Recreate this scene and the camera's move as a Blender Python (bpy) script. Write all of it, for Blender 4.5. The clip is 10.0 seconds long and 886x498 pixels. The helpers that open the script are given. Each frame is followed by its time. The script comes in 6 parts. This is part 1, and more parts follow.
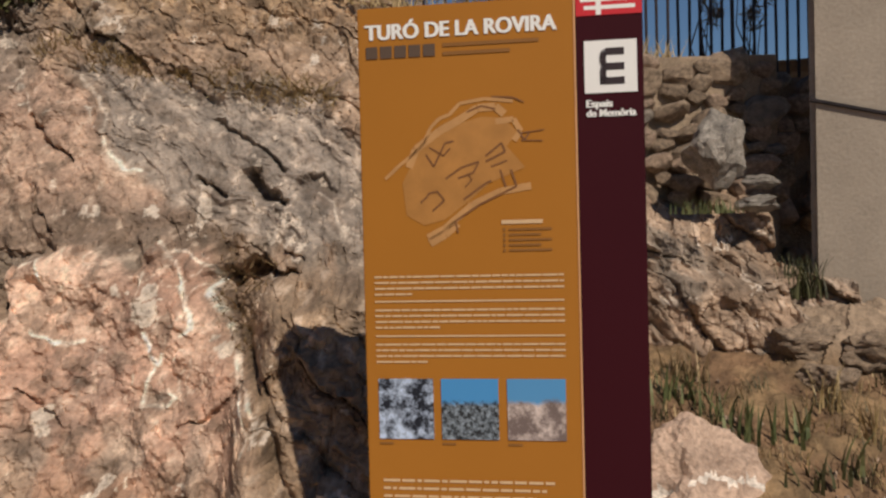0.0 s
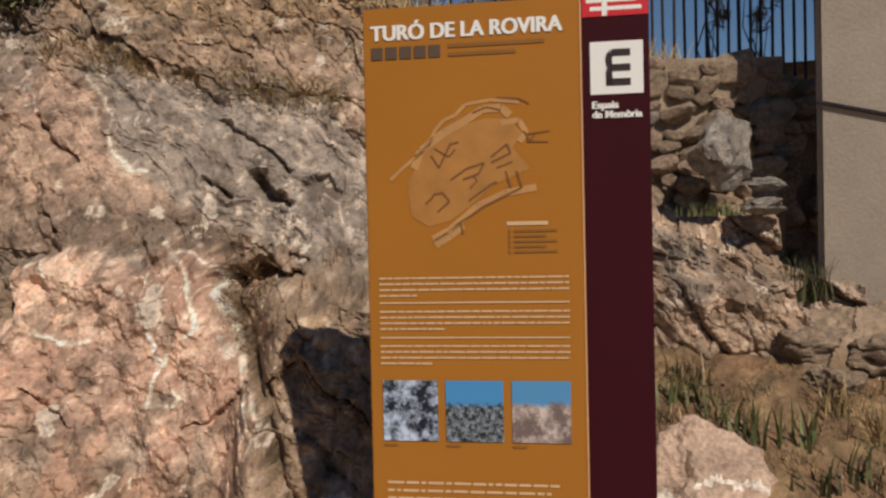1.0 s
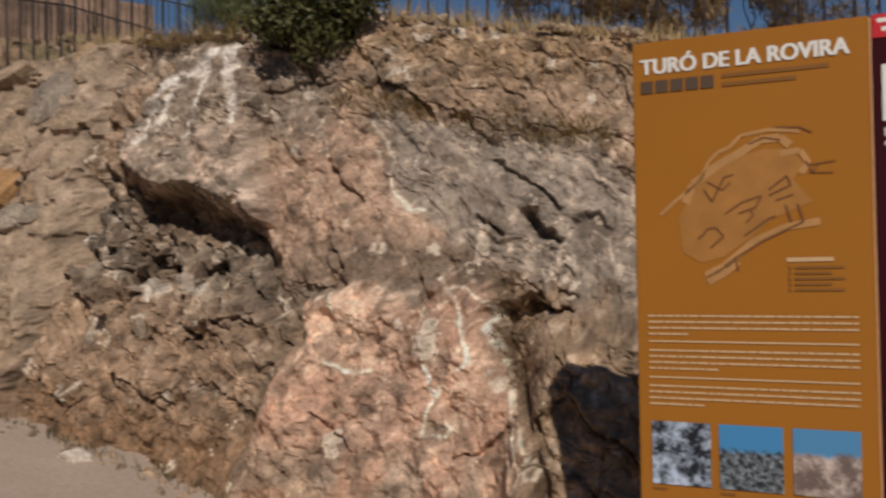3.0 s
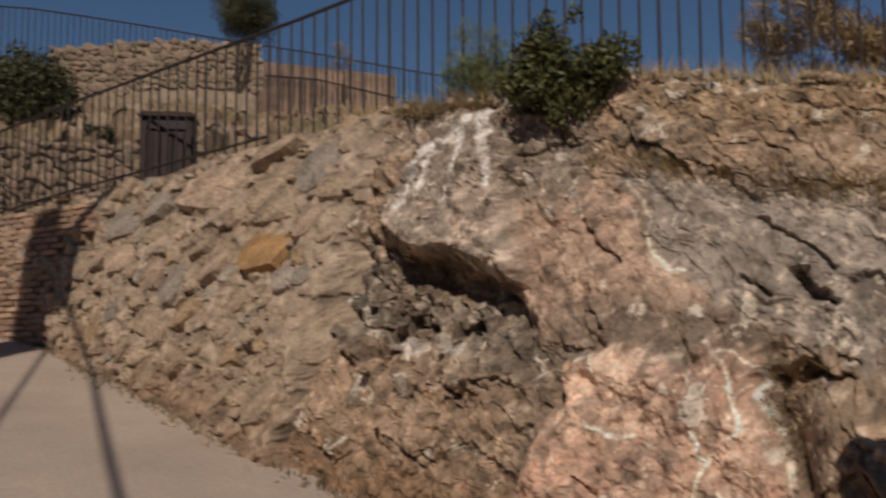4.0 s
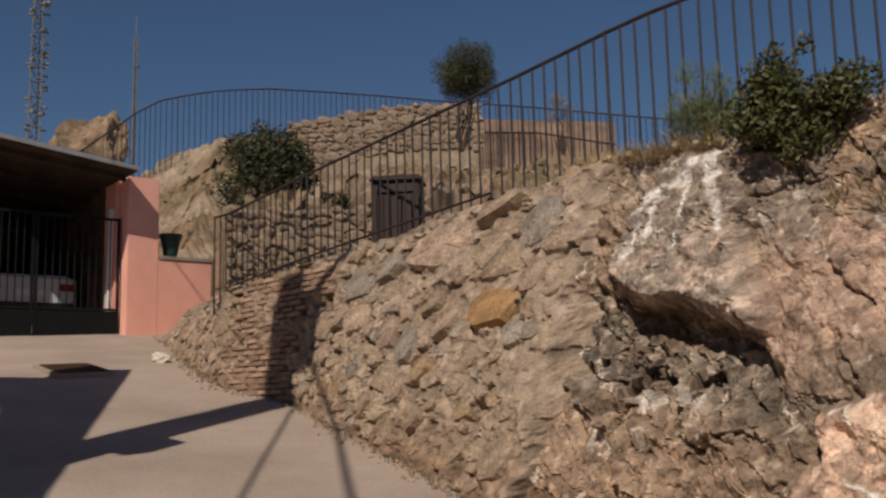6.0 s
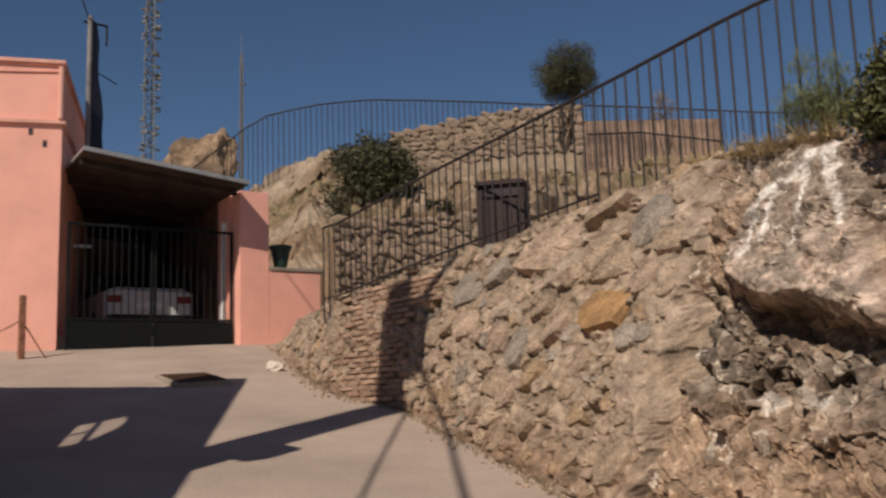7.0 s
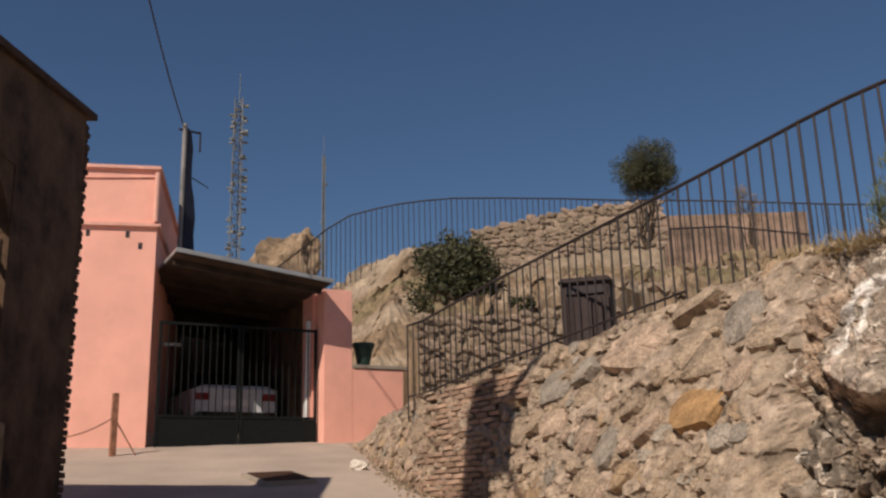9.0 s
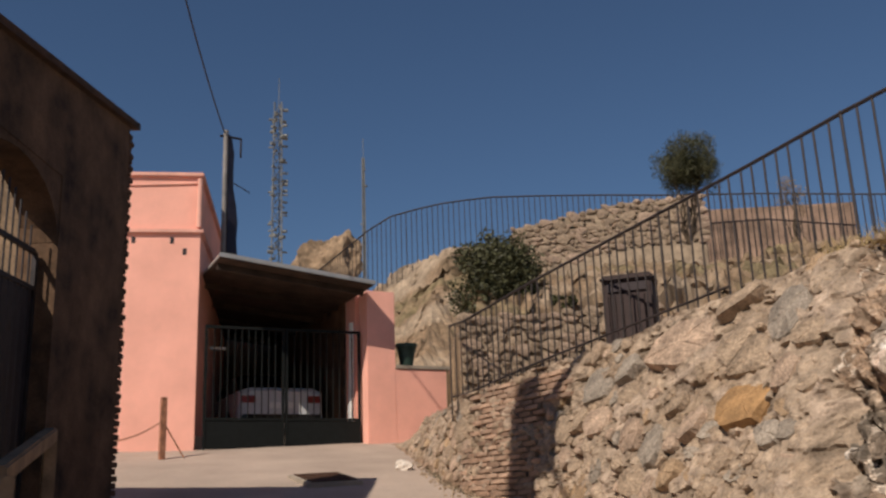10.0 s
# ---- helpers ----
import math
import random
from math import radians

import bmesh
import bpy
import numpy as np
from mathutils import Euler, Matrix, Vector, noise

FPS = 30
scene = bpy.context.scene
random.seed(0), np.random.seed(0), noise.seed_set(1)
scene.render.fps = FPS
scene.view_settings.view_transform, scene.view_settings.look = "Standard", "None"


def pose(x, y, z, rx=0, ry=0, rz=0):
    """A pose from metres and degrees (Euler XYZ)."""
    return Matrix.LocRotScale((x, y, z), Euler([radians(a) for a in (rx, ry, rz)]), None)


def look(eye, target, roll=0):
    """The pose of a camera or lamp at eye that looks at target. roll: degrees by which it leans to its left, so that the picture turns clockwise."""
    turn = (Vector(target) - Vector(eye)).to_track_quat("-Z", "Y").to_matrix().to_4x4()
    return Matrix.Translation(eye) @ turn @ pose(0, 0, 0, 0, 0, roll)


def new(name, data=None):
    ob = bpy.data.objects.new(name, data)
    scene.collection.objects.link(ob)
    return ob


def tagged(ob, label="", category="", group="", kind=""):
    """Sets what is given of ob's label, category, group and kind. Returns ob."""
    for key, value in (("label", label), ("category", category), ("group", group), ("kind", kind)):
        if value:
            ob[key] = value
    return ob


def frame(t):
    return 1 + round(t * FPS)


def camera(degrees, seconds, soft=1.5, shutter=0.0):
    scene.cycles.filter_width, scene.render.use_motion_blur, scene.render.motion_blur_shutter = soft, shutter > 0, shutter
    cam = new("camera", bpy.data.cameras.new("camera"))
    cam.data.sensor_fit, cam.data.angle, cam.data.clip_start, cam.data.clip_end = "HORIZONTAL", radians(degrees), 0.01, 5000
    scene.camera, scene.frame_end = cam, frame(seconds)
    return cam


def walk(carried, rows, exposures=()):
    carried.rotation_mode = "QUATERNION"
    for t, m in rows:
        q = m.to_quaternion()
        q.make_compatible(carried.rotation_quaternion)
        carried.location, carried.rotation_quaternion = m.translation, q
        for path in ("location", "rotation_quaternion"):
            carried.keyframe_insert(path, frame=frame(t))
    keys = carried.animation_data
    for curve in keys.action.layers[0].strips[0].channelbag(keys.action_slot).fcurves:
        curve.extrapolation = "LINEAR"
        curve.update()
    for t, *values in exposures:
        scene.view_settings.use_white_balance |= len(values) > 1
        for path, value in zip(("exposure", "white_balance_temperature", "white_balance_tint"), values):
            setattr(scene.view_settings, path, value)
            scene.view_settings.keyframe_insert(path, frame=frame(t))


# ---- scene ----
cam = camera(50.06, 10.0, soft=2.45, shutter=0.4)
PATH = [
    (0.0, pose(-0.034, 0.044, 1.621, 88.85, 1.42, -0.00)),
    (0.5, pose(-0.033, 0.050, 1.620, 89.10, 1.12, 0.10)),
    (1.0, pose(-0.033, 0.052, 1.620, 88.96, 1.26, 0.32)),
    (1.5, pose(-0.043, 0.045, 1.623, 89.44, 1.45, 2.61)),
    (2.0, pose(-0.052, 0.039, 1.624, 90.02, 1.22, 5.54)),
    (2.2, pose(-0.054, 0.035, 1.618, 90.38, 0.77, 7.27)),
    (3.3, pose(-0.015, 0.058, 1.610, 92.50, 1.24, 20.58)),
    (3.5, pose(-0.060, 0.058, 1.621, 93.33, 1.38, 23.27)),
    (4.0, pose(-0.161, 0.000, 1.636, 95.15, 0.35, 30.38)),
    (4.5, pose(-0.205, -0.063, 1.641, 96.49, 0.47, 34.47)),
    (5.0, pose(-0.211, -0.088, 1.649, 96.70, -0.06, 37.95)),
    (5.2, pose(-0.185, -0.096, 1.658, 97.28, 0.66, 40.04)),
    (6.3, pose(-0.193, 0.031, 1.651, 98.41, 1.63, 45.51)),
    (6.5, pose(-0.208, 0.007, 1.642, 98.44, 2.03, 46.94)),
    (7.0, pose(-0.230, -0.003, 1.650, 98.93, 1.98, 50.47)),
    (7.5, pose(-0.238, -0.024, 1.645, 100.54, 1.77, 53.64)),
    (8.0, pose(-0.234, -0.062, 1.648, 102.74, 1.21, 55.16)),
    (8.5, pose(-0.233, -0.089, 1.657, 104.18, 0.86, 54.84)),
    (9.0, pose(-0.217, -0.100, 1.662, 104.85, 1.45, 55.16)),
    (9.5, pose(-0.210, -0.103, 1.669, 104.68, 1.51, 56.16)),
    (10.0, pose(-0.195, -0.109, 1.668, 104.88, 2.00, 57.85)),
]
walk(cam, PATH, [(0.0, -0.04), (2.0, -0.12), (3.5, -0.34), (4.5, -0.37), (5.2, -0.28), (6.5, -0.08), (7.5, 0.15), (10.0, 0.22)])

# ---- world and sun ----
SUN_AZ, SUN_EL = radians(157), radians(43)
world = bpy.data.worlds.new("sky")
scene.world = world
world.use_nodes = True
wn = world.node_tree.nodes
sky = wn.new("ShaderNodeTexSky")
sky.sky_type, sky.sun_disc = "NISHITA", False
sky.sun_elevation, sky.sun_rotation = SUN_EL, SUN_AZ
sky.air_density, sky.dust_density, sky.ozone_density, sky.altitude = 1.0, 0.05, 6.0, 250
world.node_tree.links.new(sky.outputs[0], wn["Background"].inputs[0])
wn["Background"].inputs[1].default_value = 0.048
sun = new("sun", bpy.data.lights.new("sun", "SUN"))
sun.data.energy, sun.data.angle, sun.data.color = 3.7, radians(0.53), (1.0, 0.89, 0.76)
SUN_FROM = Vector((math.sin(SUN_AZ) * math.cos(SUN_EL), math.cos(SUN_AZ) * math.cos(SUN_EL), math.sin(SUN_EL)))
sun.matrix_world = look(SUN_FROM * 30, (0, 0, 0))

# ---- materials ----
def material(name, color, rough=0.85, metal=0.0, vary=0.25, scale=6.0, bump=0.3, fine=60.0, dark=None, attr=None, per_object=0.0, coords="Object", grain=0.0, spec=0.4):
    """A surface with large blotches, fine grain, relief, and its own tint on each object."""
    m = bpy.data.materials.new(name)
    m.use_nodes = True
    nt = m.node_tree
    n, l = nt.nodes, nt.links
    bsdf = n["Principled BSDF"]
    bsdf.inputs["Roughness"].default_value, bsdf.inputs["Metallic"].default_value = rough, metal
    bsdf.inputs["Specular IOR Level"].default_value = spec
    tc = n.new("ShaderNodeTexCoord")
    big = n.new("ShaderNodeTexNoise")
    big.inputs["Scale"].default_value, big.inputs["Detail"].default_value, big.inputs["Roughness"].default_value = scale, 6, 0.62
    small = n.new("ShaderNodeTexNoise")
    small.inputs["Scale"].default_value, small.inputs["Detail"].default_value = fine, 5
    l.new(tc.outputs[coords], big.inputs["Vector"])
    l.new(tc.outputs[coords], small.inputs["Vector"])
    ramp = n.new("ShaderNodeValToRGB")
    c2 = dark or tuple(c * (1 - vary * 1.6) for c in color)
    c1 = tuple(min(1, c * (1 + vary * 0.5)) for c in color)
    ramp.color_ramp.elements[0].position, ramp.color_ramp.elements[1].position = 0.3, 0.68
    ramp.color_ramp.elements[0].color, ramp.color_ramp.elements[1].color = (*c2, 1), (*c1, 1)
    l.new(big.outputs["Fac"], ramp.inputs["Fac"])
    base = ramp.outputs["Color"]
    if attr:
        at = n.new("ShaderNodeAttribute")
        at.attribute_name = attr
        mul = n.new("ShaderNodeMix")
        mul.data_type, mul.blend_type = "RGBA", "MULTIPLY"
        mul.inputs["Factor"].default_value = 1.0
        l.new(at.outputs["Color"], mul.inputs["A"])
        l.new(base, mul.inputs["B"])
        base = mul.outputs["Result"]
    if grain:
        gr = n.new("ShaderNodeMapRange")
        gr.inputs["From Min"].default_value, gr.inputs["From Max"].default_value = 0.3, 0.7
        gr.inputs["To Min"].default_value, gr.inputs["To Max"].default_value = 1 - grain, 1 + grain
        l.new(small.outputs["Fac"], gr.inputs["Value"])
        mg = n.new("ShaderNodeMix")
        mg.data_type, mg.blend_type = "RGBA", "MULTIPLY"
        mg.inputs["Factor"].default_value = 1.0
        l.new(base, mg.inputs["A"])
        l.new(gr.outputs["Result"], mg.inputs["B"])
        base = mg.outputs["Result"]
    if per_object:
        oi = n.new("ShaderNodeObjectInfo")
        hs = n.new("ShaderNodeHueSaturation")
        mr = n.new("ShaderNodeMapRange")
        mr.inputs["To Min"].default_value, mr.inputs["To Max"].default_value = 1 - per_object, 1 + per_object
        l.new(oi.outputs["Random"], mr.inputs["Value"])
        l.new(mr.outputs["Result"], hs.inputs["Value"])
        l.new(base, hs.inputs["Color"])
        base = hs.outputs["Color"]
    l.new(base, bsdf.inputs["Base Color"])
    if bump:
        add = n.new("ShaderNodeMath")
        add.operation = "ADD"
        l.new(big.outputs["Fac"], add.inputs[0])
        l.new(small.outputs["Fac"], add.inputs[1])
        b = n.new("ShaderNodeBump")
        b.inputs["Strength"].default_value, b.inputs["Distance"].default_value = bump, 0.02
        l.new(add.outputs[0], b.inputs["Height"])
        l.new(b.outputs["Normal"], bsdf.inputs["Normal"])
    return m


M_ROCK = material("rock", (1, 1, 1), 0.9, vary=0.22, scale=9, fine=45, bump=0.55, attr="tint", grain=0.2)
M_MORTAR = material("mortar", (0.37, 0.28, 0.195), 0.95, vary=0.25, scale=5, fine=70, bump=0.6, grain=0.2)
M_STONE = material("rubble stone", (0.40, 0.295, 0.205), 0.9, vary=0.38, scale=7, fine=40, bump=0.9, per_object=0.14, grain=0.3)
M_STONE_OCHRE = material("ochre stone", (0.43, 0.295, 0.18), 0.9, vary=0.35, scale=5, fine=40, bump=0.8, per_object=0.15, grain=0.25)
M_STONE_GREY = material("grey stone", (0.33, 0.275, 0.22), 0.9, vary=0.35, scale=5, fine=40, bump=0.8, per_object=0.2, grain=0.2)
M_STONE_RUST = material("rusty stone", (0.50, 0.29, 0.13), 0.9, vary=0.35, scale=6, fine=60, bump=0.6, per_object=0.2, grain=0.2)
M_STONE_PINK = material("pink stone", (0.48, 0.345, 0.25), 0.9, vary=0.38, scale=7, fine=50, bump=0.9, per_object=0.15, grain=0.3)
M_BRICK = material("brick", (0.40, 0.265, 0.185), 0.9, vary=0.3, scale=9, fine=80, bump=0.4, per_object=0.3, grain=0.15)
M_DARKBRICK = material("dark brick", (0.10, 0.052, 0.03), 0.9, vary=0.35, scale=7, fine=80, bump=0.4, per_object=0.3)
# blotches are stains; the low base colour holds the walls' shade
M_STAIN_SHADE = material("stained render", (0.135, 0.078, 0.045), 0.95, vary=0.6, scale=1.6, fine=40, bump=0.4, grain=0.15)
M_PINK = material("pink render", (0.90, 0.445, 0.345), 0.9, vary=0.10, scale=1.1, fine=90, bump=0.12, grain=0.05)
M_PINKTRIM = material("pink trim", (0.80, 0.425, 0.335), 0.9, vary=0.15, scale=2.0, fine=90, bump=0.12)
M_CONCRETE = material("pale concrete", (0.37, 0.31, 0.245), 0.9, vary=0.16, scale=1.4, fine=55, bump=0.2, grain=0.08)
M_PAVE = material("concrete paving", (0.44, 0.345, 0.28), 0.92, vary=0.14, scale=0.7, fine=40, bump=0.15, grain=0.1)
M_SOIL = material("dry soil", (0.30, 0.205, 0.13), 0.97, vary=0.35, scale=3, fine=40, bump=0.8, grain=0.25)
M_IRON = material("dark iron", (0.035, 0.028, 0.03), 0.55, metal=0.3, vary=0.3, scale=12, bump=0.1)
M_FENCE = material("weathered iron paint", (0.040, 0.029, 0.027), 0.6, metal=0.1, vary=0.3, scale=9, bump=0.1)
M_RUST = material("rusty iron", (0.10, 0.05, 0.03), 0.75, metal=0.2, vary=0.4, scale=20, bump=0.2)
M_BIN = material("brown bin metal", (0.045, 0.026, 0.024), 0.7, vary=0.2, scale=6, bump=0.05)
M_OCHRE = material("ochre sign face", (0.37, 0.15, 0.022), 0.55, vary=0.03, scale=2, bump=0.0, spec=0.15)
M_PLUM = material("plum sign face", (0.040, 0.005, 0.009), 0.6, vary=0.05, scale=2, bump=0.0, spec=0.10)
M_WHITE = material("white print", (0.80, 0.79, 0.76), 0.5, vary=0.02, bump=0.0)
M_RED = material("red print", (0.55, 0.02, 0.03), 0.5, vary=0.02, bump=0.0)
M_BLACK = material("dark print", (0.03, 0.018, 0.02), 0.5, vary=0.02, bump=0.0)
M_GALV = material("galvanised sheet", (0.42, 0.41, 0.40), 0.5, metal=0.4, vary=0.15, scale=3, bump=0.1)
M_GATE = material("black gate paint", (0.010, 0.012, 0.012), 0.75, vary=0.2, scale=8, bump=0.05, spec=0.15)


# ---- helpers for meshes ----
def mesh_object(name, verts, faces, mat, parent=None, smooth=False):
    me = bpy.data.meshes.new(name)
    me.from_pydata([tuple(v) for v in verts], [], [tuple(f) for f in faces])
    if mat:
        me.materials.append(mat)
    if smooth:
        me.polygons.foreach_set("use_smooth", [True] * len(me.polygons))
    ob = new(name, me)
    if parent:
        ob.parent = parent
    return ob


def part(name, bm, mat, parent=None, label="", smooth=False):
    me = bpy.data.meshes.new(name)
    bmesh.ops.recalc_face_normals(bm, faces=bm.faces)
    bm.to_mesh(me)
    bm.free()
    if mat:
        me.materials.append(mat)
    if smooth:
        me.polygons.foreach_set("use_smooth", [True] * len(me.polygons))
    ob = new(name, me)
    if parent:
        ob.parent = parent
    if label:
        ob["label"] = label
    return ob


def add_box(bm, lo, hi, m=None, bevel=0.0):
    """A box from corner to corner, turned by m."""
    c = [(a + b) / 2 for a, b in zip(lo, hi)]
    s = [abs(b - a) for a, b in zip(lo, hi)]
    mat = Matrix.Translation(c) @ Matrix.Diagonal((*s, 1))
    made = bmesh.ops.create_cube(bm, size=1, matrix=(m @ mat) if m else mat)
    if bevel:
        edges = list({e for v in made["verts"] for e in v.link_edges})
        bmesh.ops.bevel(bm, geom=edges, offset=bevel, segments=2, affect="EDGES")
    return bm


def box_bm(lo, hi, m=None, bevel=0.0):
    return add_box(bmesh.new(), lo, hi, m, bevel)


def add_bar(bm, a, b, r, sides=8, r2=None):
    """A round bar from a to b."""
    a, b = Vector(a), Vector(b)
    d = b - a
    m = Matrix.Translation((a + b) / 2) @ d.to_track_quat("Z", "Y").to_matrix().to_4x4()
    bmesh.ops.create_cone(bm, cap_ends=True, segments=sides, radius1=r, radius2=r if r2 is None else r2, depth=d.length, matrix=m)
    return bm


def sweep(bm, pts, r, sides=6):
    """A bent round bar through the points, in one skin."""
    pts = [Vector(p) for p in pts]
    rings = []
    for k, p in enumerate(pts):
        d = (pts[min(k + 1, len(pts) - 1)] - pts[max(k - 1, 0)]).normalized()
        a = d.cross(Vector((0, 0, 1))).normalized() if abs(d.z) < 0.95 else Vector((1, 0, 0))
        b = a.cross(d)
        rings.append([bm.verts.new(p + (a * math.cos(t) + b * math.sin(t)) * r) for t in [2 * math.pi * i / sides for i in range(sides)]])
    for q, w in zip(rings, rings[1:]):
        for i in range(sides):
            bm.faces.new((q[i], q[(i + 1) % sides], w[(i + 1) % sides], w[i]))
    bm.faces.new(rings[0])
    bm.faces.new(rings[-1])
    return bm


def empty(name, m, label, category, group="", kind=""):
    e = new(name)
    e.matrix_world = m
    return tagged(e, label, category, group, kind)


def along(path, s):
    """Point at arc length s on a polyline of (x, y, z)."""
    for a, b in zip(path, path[1:]):
        a, b = Vector(a), Vector(b)
        if s <= (b - a).length:
            return a + (b - a) * (s / (b - a).length), (b - a).normalized()
        s -= (b - a).length
    return b, (b - a).normalized()


# ---- noise over arrays ----
def lattice(ix, iy, seed):
    h = (ix * 374761393 + iy * 668265263 + seed * 2147483647) & 0xFFFFFFFF
    h = ((h ^ (h >> 13)) * 1274126177) & 0xFFFFFFFF
    return ((h ^ (h >> 16)) & 0xFFFF) / 65535.0


def vnoise(x, y, seed=0):
    x, y = np.asarray(x, float), np.asarray(y, float)
    ix, iy = np.floor(x).astype(np.int64), np.floor(y).astype(np.int64)
    fx, fy = x - ix, y - iy
    ux, uy = fx * fx * fx * (fx * (fx * 6 - 15) + 10), fy * fy * fy * (fy * (fy * 6 - 15) + 10)
    a, b = lattice(ix, iy, seed), lattice(ix + 1, iy, seed)
    c, d = lattice(ix, iy + 1, seed), lattice(ix + 1, iy + 1, seed)
    return (a + (b - a) * ux) * (1 - uy) + (c + (d - c) * ux) * uy - 0.5


def fbm(x, y, seed=0, octaves=5, gain=0.5):
    t, amp = 0, 1.0
    for k in range(octaves):
        t = t + amp * vnoise(x * 2 ** k, y * 2 ** k, seed + k)
        amp *= gain
    return t


def ridge(x, y, seed=0, octaves=4):
    t, amp = 0, 1.0
    for k in range(octaves):
        t = t + amp * (0.5 - 2 * np.abs(vnoise(x * 2 ** k, y * 2 ** k, seed + k)))
        amp *= 0.5
    return t


def cells(x, y, seed=0):
    """Flat-faced blocks: for each point the value of its nearest cell, and how near the border with the next one is."""
    ix, iy = np.floor(x).astype(np.int64), np.floor(y).astype(np.int64)
    best = np.full(np.shape(x), 9.0)
    second = np.full(np.shape(x), 9.0)
    val, gx, gy = (np.zeros(np.shape(x)) for _ in range(3))
    for dx in (-1, 0, 1):
        for dy in (-1, 0, 1):
            cx, cy = ix + dx, iy + dy
            px, py = cx + lattice(cx, cy, seed), cy + lattice(cx, cy, seed + 7)
            d = np.hypot(px - x, py - y)
            near = d < best
            second = np.where(near, best, np.minimum(second, d))
            best = np.where(near, d, best)
            v = lattice(cx, cy, seed + 13) - 0.5
            tilt = (x - px) * (lattice(cx, cy, seed + 17) - 0.5) + (y - py) * (lattice(cx, cy, seed + 19) - 0.5)
            val = np.where(near, v + tilt, val)
    return val, second - best


def step(a, b, x):
    t = np.clip((x - a) / (b - a), 0, 1)
    return t * t * (3 - 2 * t)

# ---- the lie of the land ----
def ground_z(x, y):
    """The paved lane climbs towards the garage."""
    return 0.153 * (-0.940 * x + 0.342 * y)


def foot_y(x):
    """Where rock and rubble wall meet the lane."""
    return np.interp(x, [-15.8, -14.0, -12.0, -10.6, -9.6, -8.4, -6.05, -4.8, -4.0, -3.0, -1.6, -0.6, 0.6, 1.0, 4.0], [8.6, 7.9, 7.1, 6.5, 6.2, 6.15, 5.3, 4.86, 4.6, 4.32, 3.95, 3.75, 3.85, 4.5, 4.6])


def crest_z(x):
    """Height of the rock's and wall's upper edge."""
    return np.interp(x, [-15.8, -13.5, -12.0, -10.3, -8.4, -5.2, -4.2, -3.6, -2.9, -2.2, -0.7, 0.8, 1.25, 3.0], [2.75, 3.0, 2.95, 2.93, 3.05, 3.27, 3.33, 3.30, 3.24, 3.32, 3.06, 2.75, 2.62, 2.5])


def crest_y(x):
    return np.interp(x, [-15.8, -13.5, -10.3, -4.0, 2.0], [9.1, 8.0, 6.60, 5.95, 5.80])


def face_y(x, z):
    """Depth of the rough face without its fine relief."""
    f, zt, zg = foot_y(x), crest_z(x), ground_z(x, foot_y(x))
    k = np.clip((z - zg) / (zt - zg), -0.3, 1)
    crest = np.maximum(crest_y(x), f + 0.12)
    return f + (crest - f) * np.sign(k) * np.abs(k) ** 1.1

# ---- ground: one sheet out to the horizon ----
def grid_object(name, X, Y, Z, mat, tint=None, smooth=True, parent=None):
    """A mesh from a grid of points, with an optional colour for each."""
    rows, cols = X.shape
    idx = np.arange(rows * cols).reshape(rows, cols)
    quads = np.stack([idx[:-1, :-1], idx[:-1, 1:], idx[1:, 1:], idx[1:, :-1]], -1).reshape(-1, 4)
    me = bpy.data.meshes.new(name)
    me.vertices.add(rows * cols)
    me.vertices.foreach_set("co", np.stack([X, Y, Z], -1).astype(np.float32).ravel())
    me.loops.add(quads.size)
    me.loops.foreach_set("vertex_index", quads.astype(np.int32).ravel())
    me.polygons.add(len(quads))
    me.polygons.foreach_set("loop_start", np.arange(0, quads.size, 4, dtype=np.int32))
    me.polygons.foreach_set("use_smooth", np.full(len(quads), smooth))
    me.update(calc_edges=True)
    me.materials.append(mat)
    if tint is not None:
        at = me.color_attributes.new("tint", "FLOAT_COLOR", "POINT")
        at.data.foreach_set("color", np.concatenate([tint, np.ones((*X.shape, 1))], -1).astype(np.float32).ravel())
    ob = new(name, me)
    if parent:
        ob.parent = parent
    return ob


def build_ground():
    xs = np.concatenate([np.linspace(-400, -30, 12), np.linspace(-25, 12, 150), np.linspace(16, 400, 12)])
    ys = np.concatenate([np.linspace(-400, -20, 12), np.linspace(-16, 10, 110), np.linspace(14, 400, 12)])
    X, Y = np.meshgrid(xs, ys)
    Z = ground_z(np.clip(X, -24, 5), np.clip(Y, -6, 10)) + 0.02 * fbm(X * 0.7, Y * 0.7, 3)
    Z = Z - 0.06 * np.clip(-Y - 8, 0, 400)
    g = grid_object("ground", X, Y, Z, M_PAVE)
    return tagged(g, "pale worn concrete lane climbing between rock and buildings", "ground", kind="structure")


build_ground()


# ---- the natural rock ----
def signed(poly, x, z):
    """Distance to a closed outline, positive inside."""
    d = np.full(np.shape(x), 9.0)
    inside = np.zeros(np.shape(x), bool)
    for (ax, az), (bx, bz) in zip(poly, poly[1:] + poly[:1]):
        ex, ez = bx - ax, bz - az
        k = np.clip(((x - ax) * ex + (z - az) * ez) / (ex * ex + ez * ez), 0, 1)
        d = np.minimum(d, np.hypot(x - ax - k * ex, z - az - k * ez))
        inside ^= ((az > z) != (bz > z)) & (x < ex * (z - az) / (ez + 1e-9) + ax)
    return np.where(inside, d, -d)


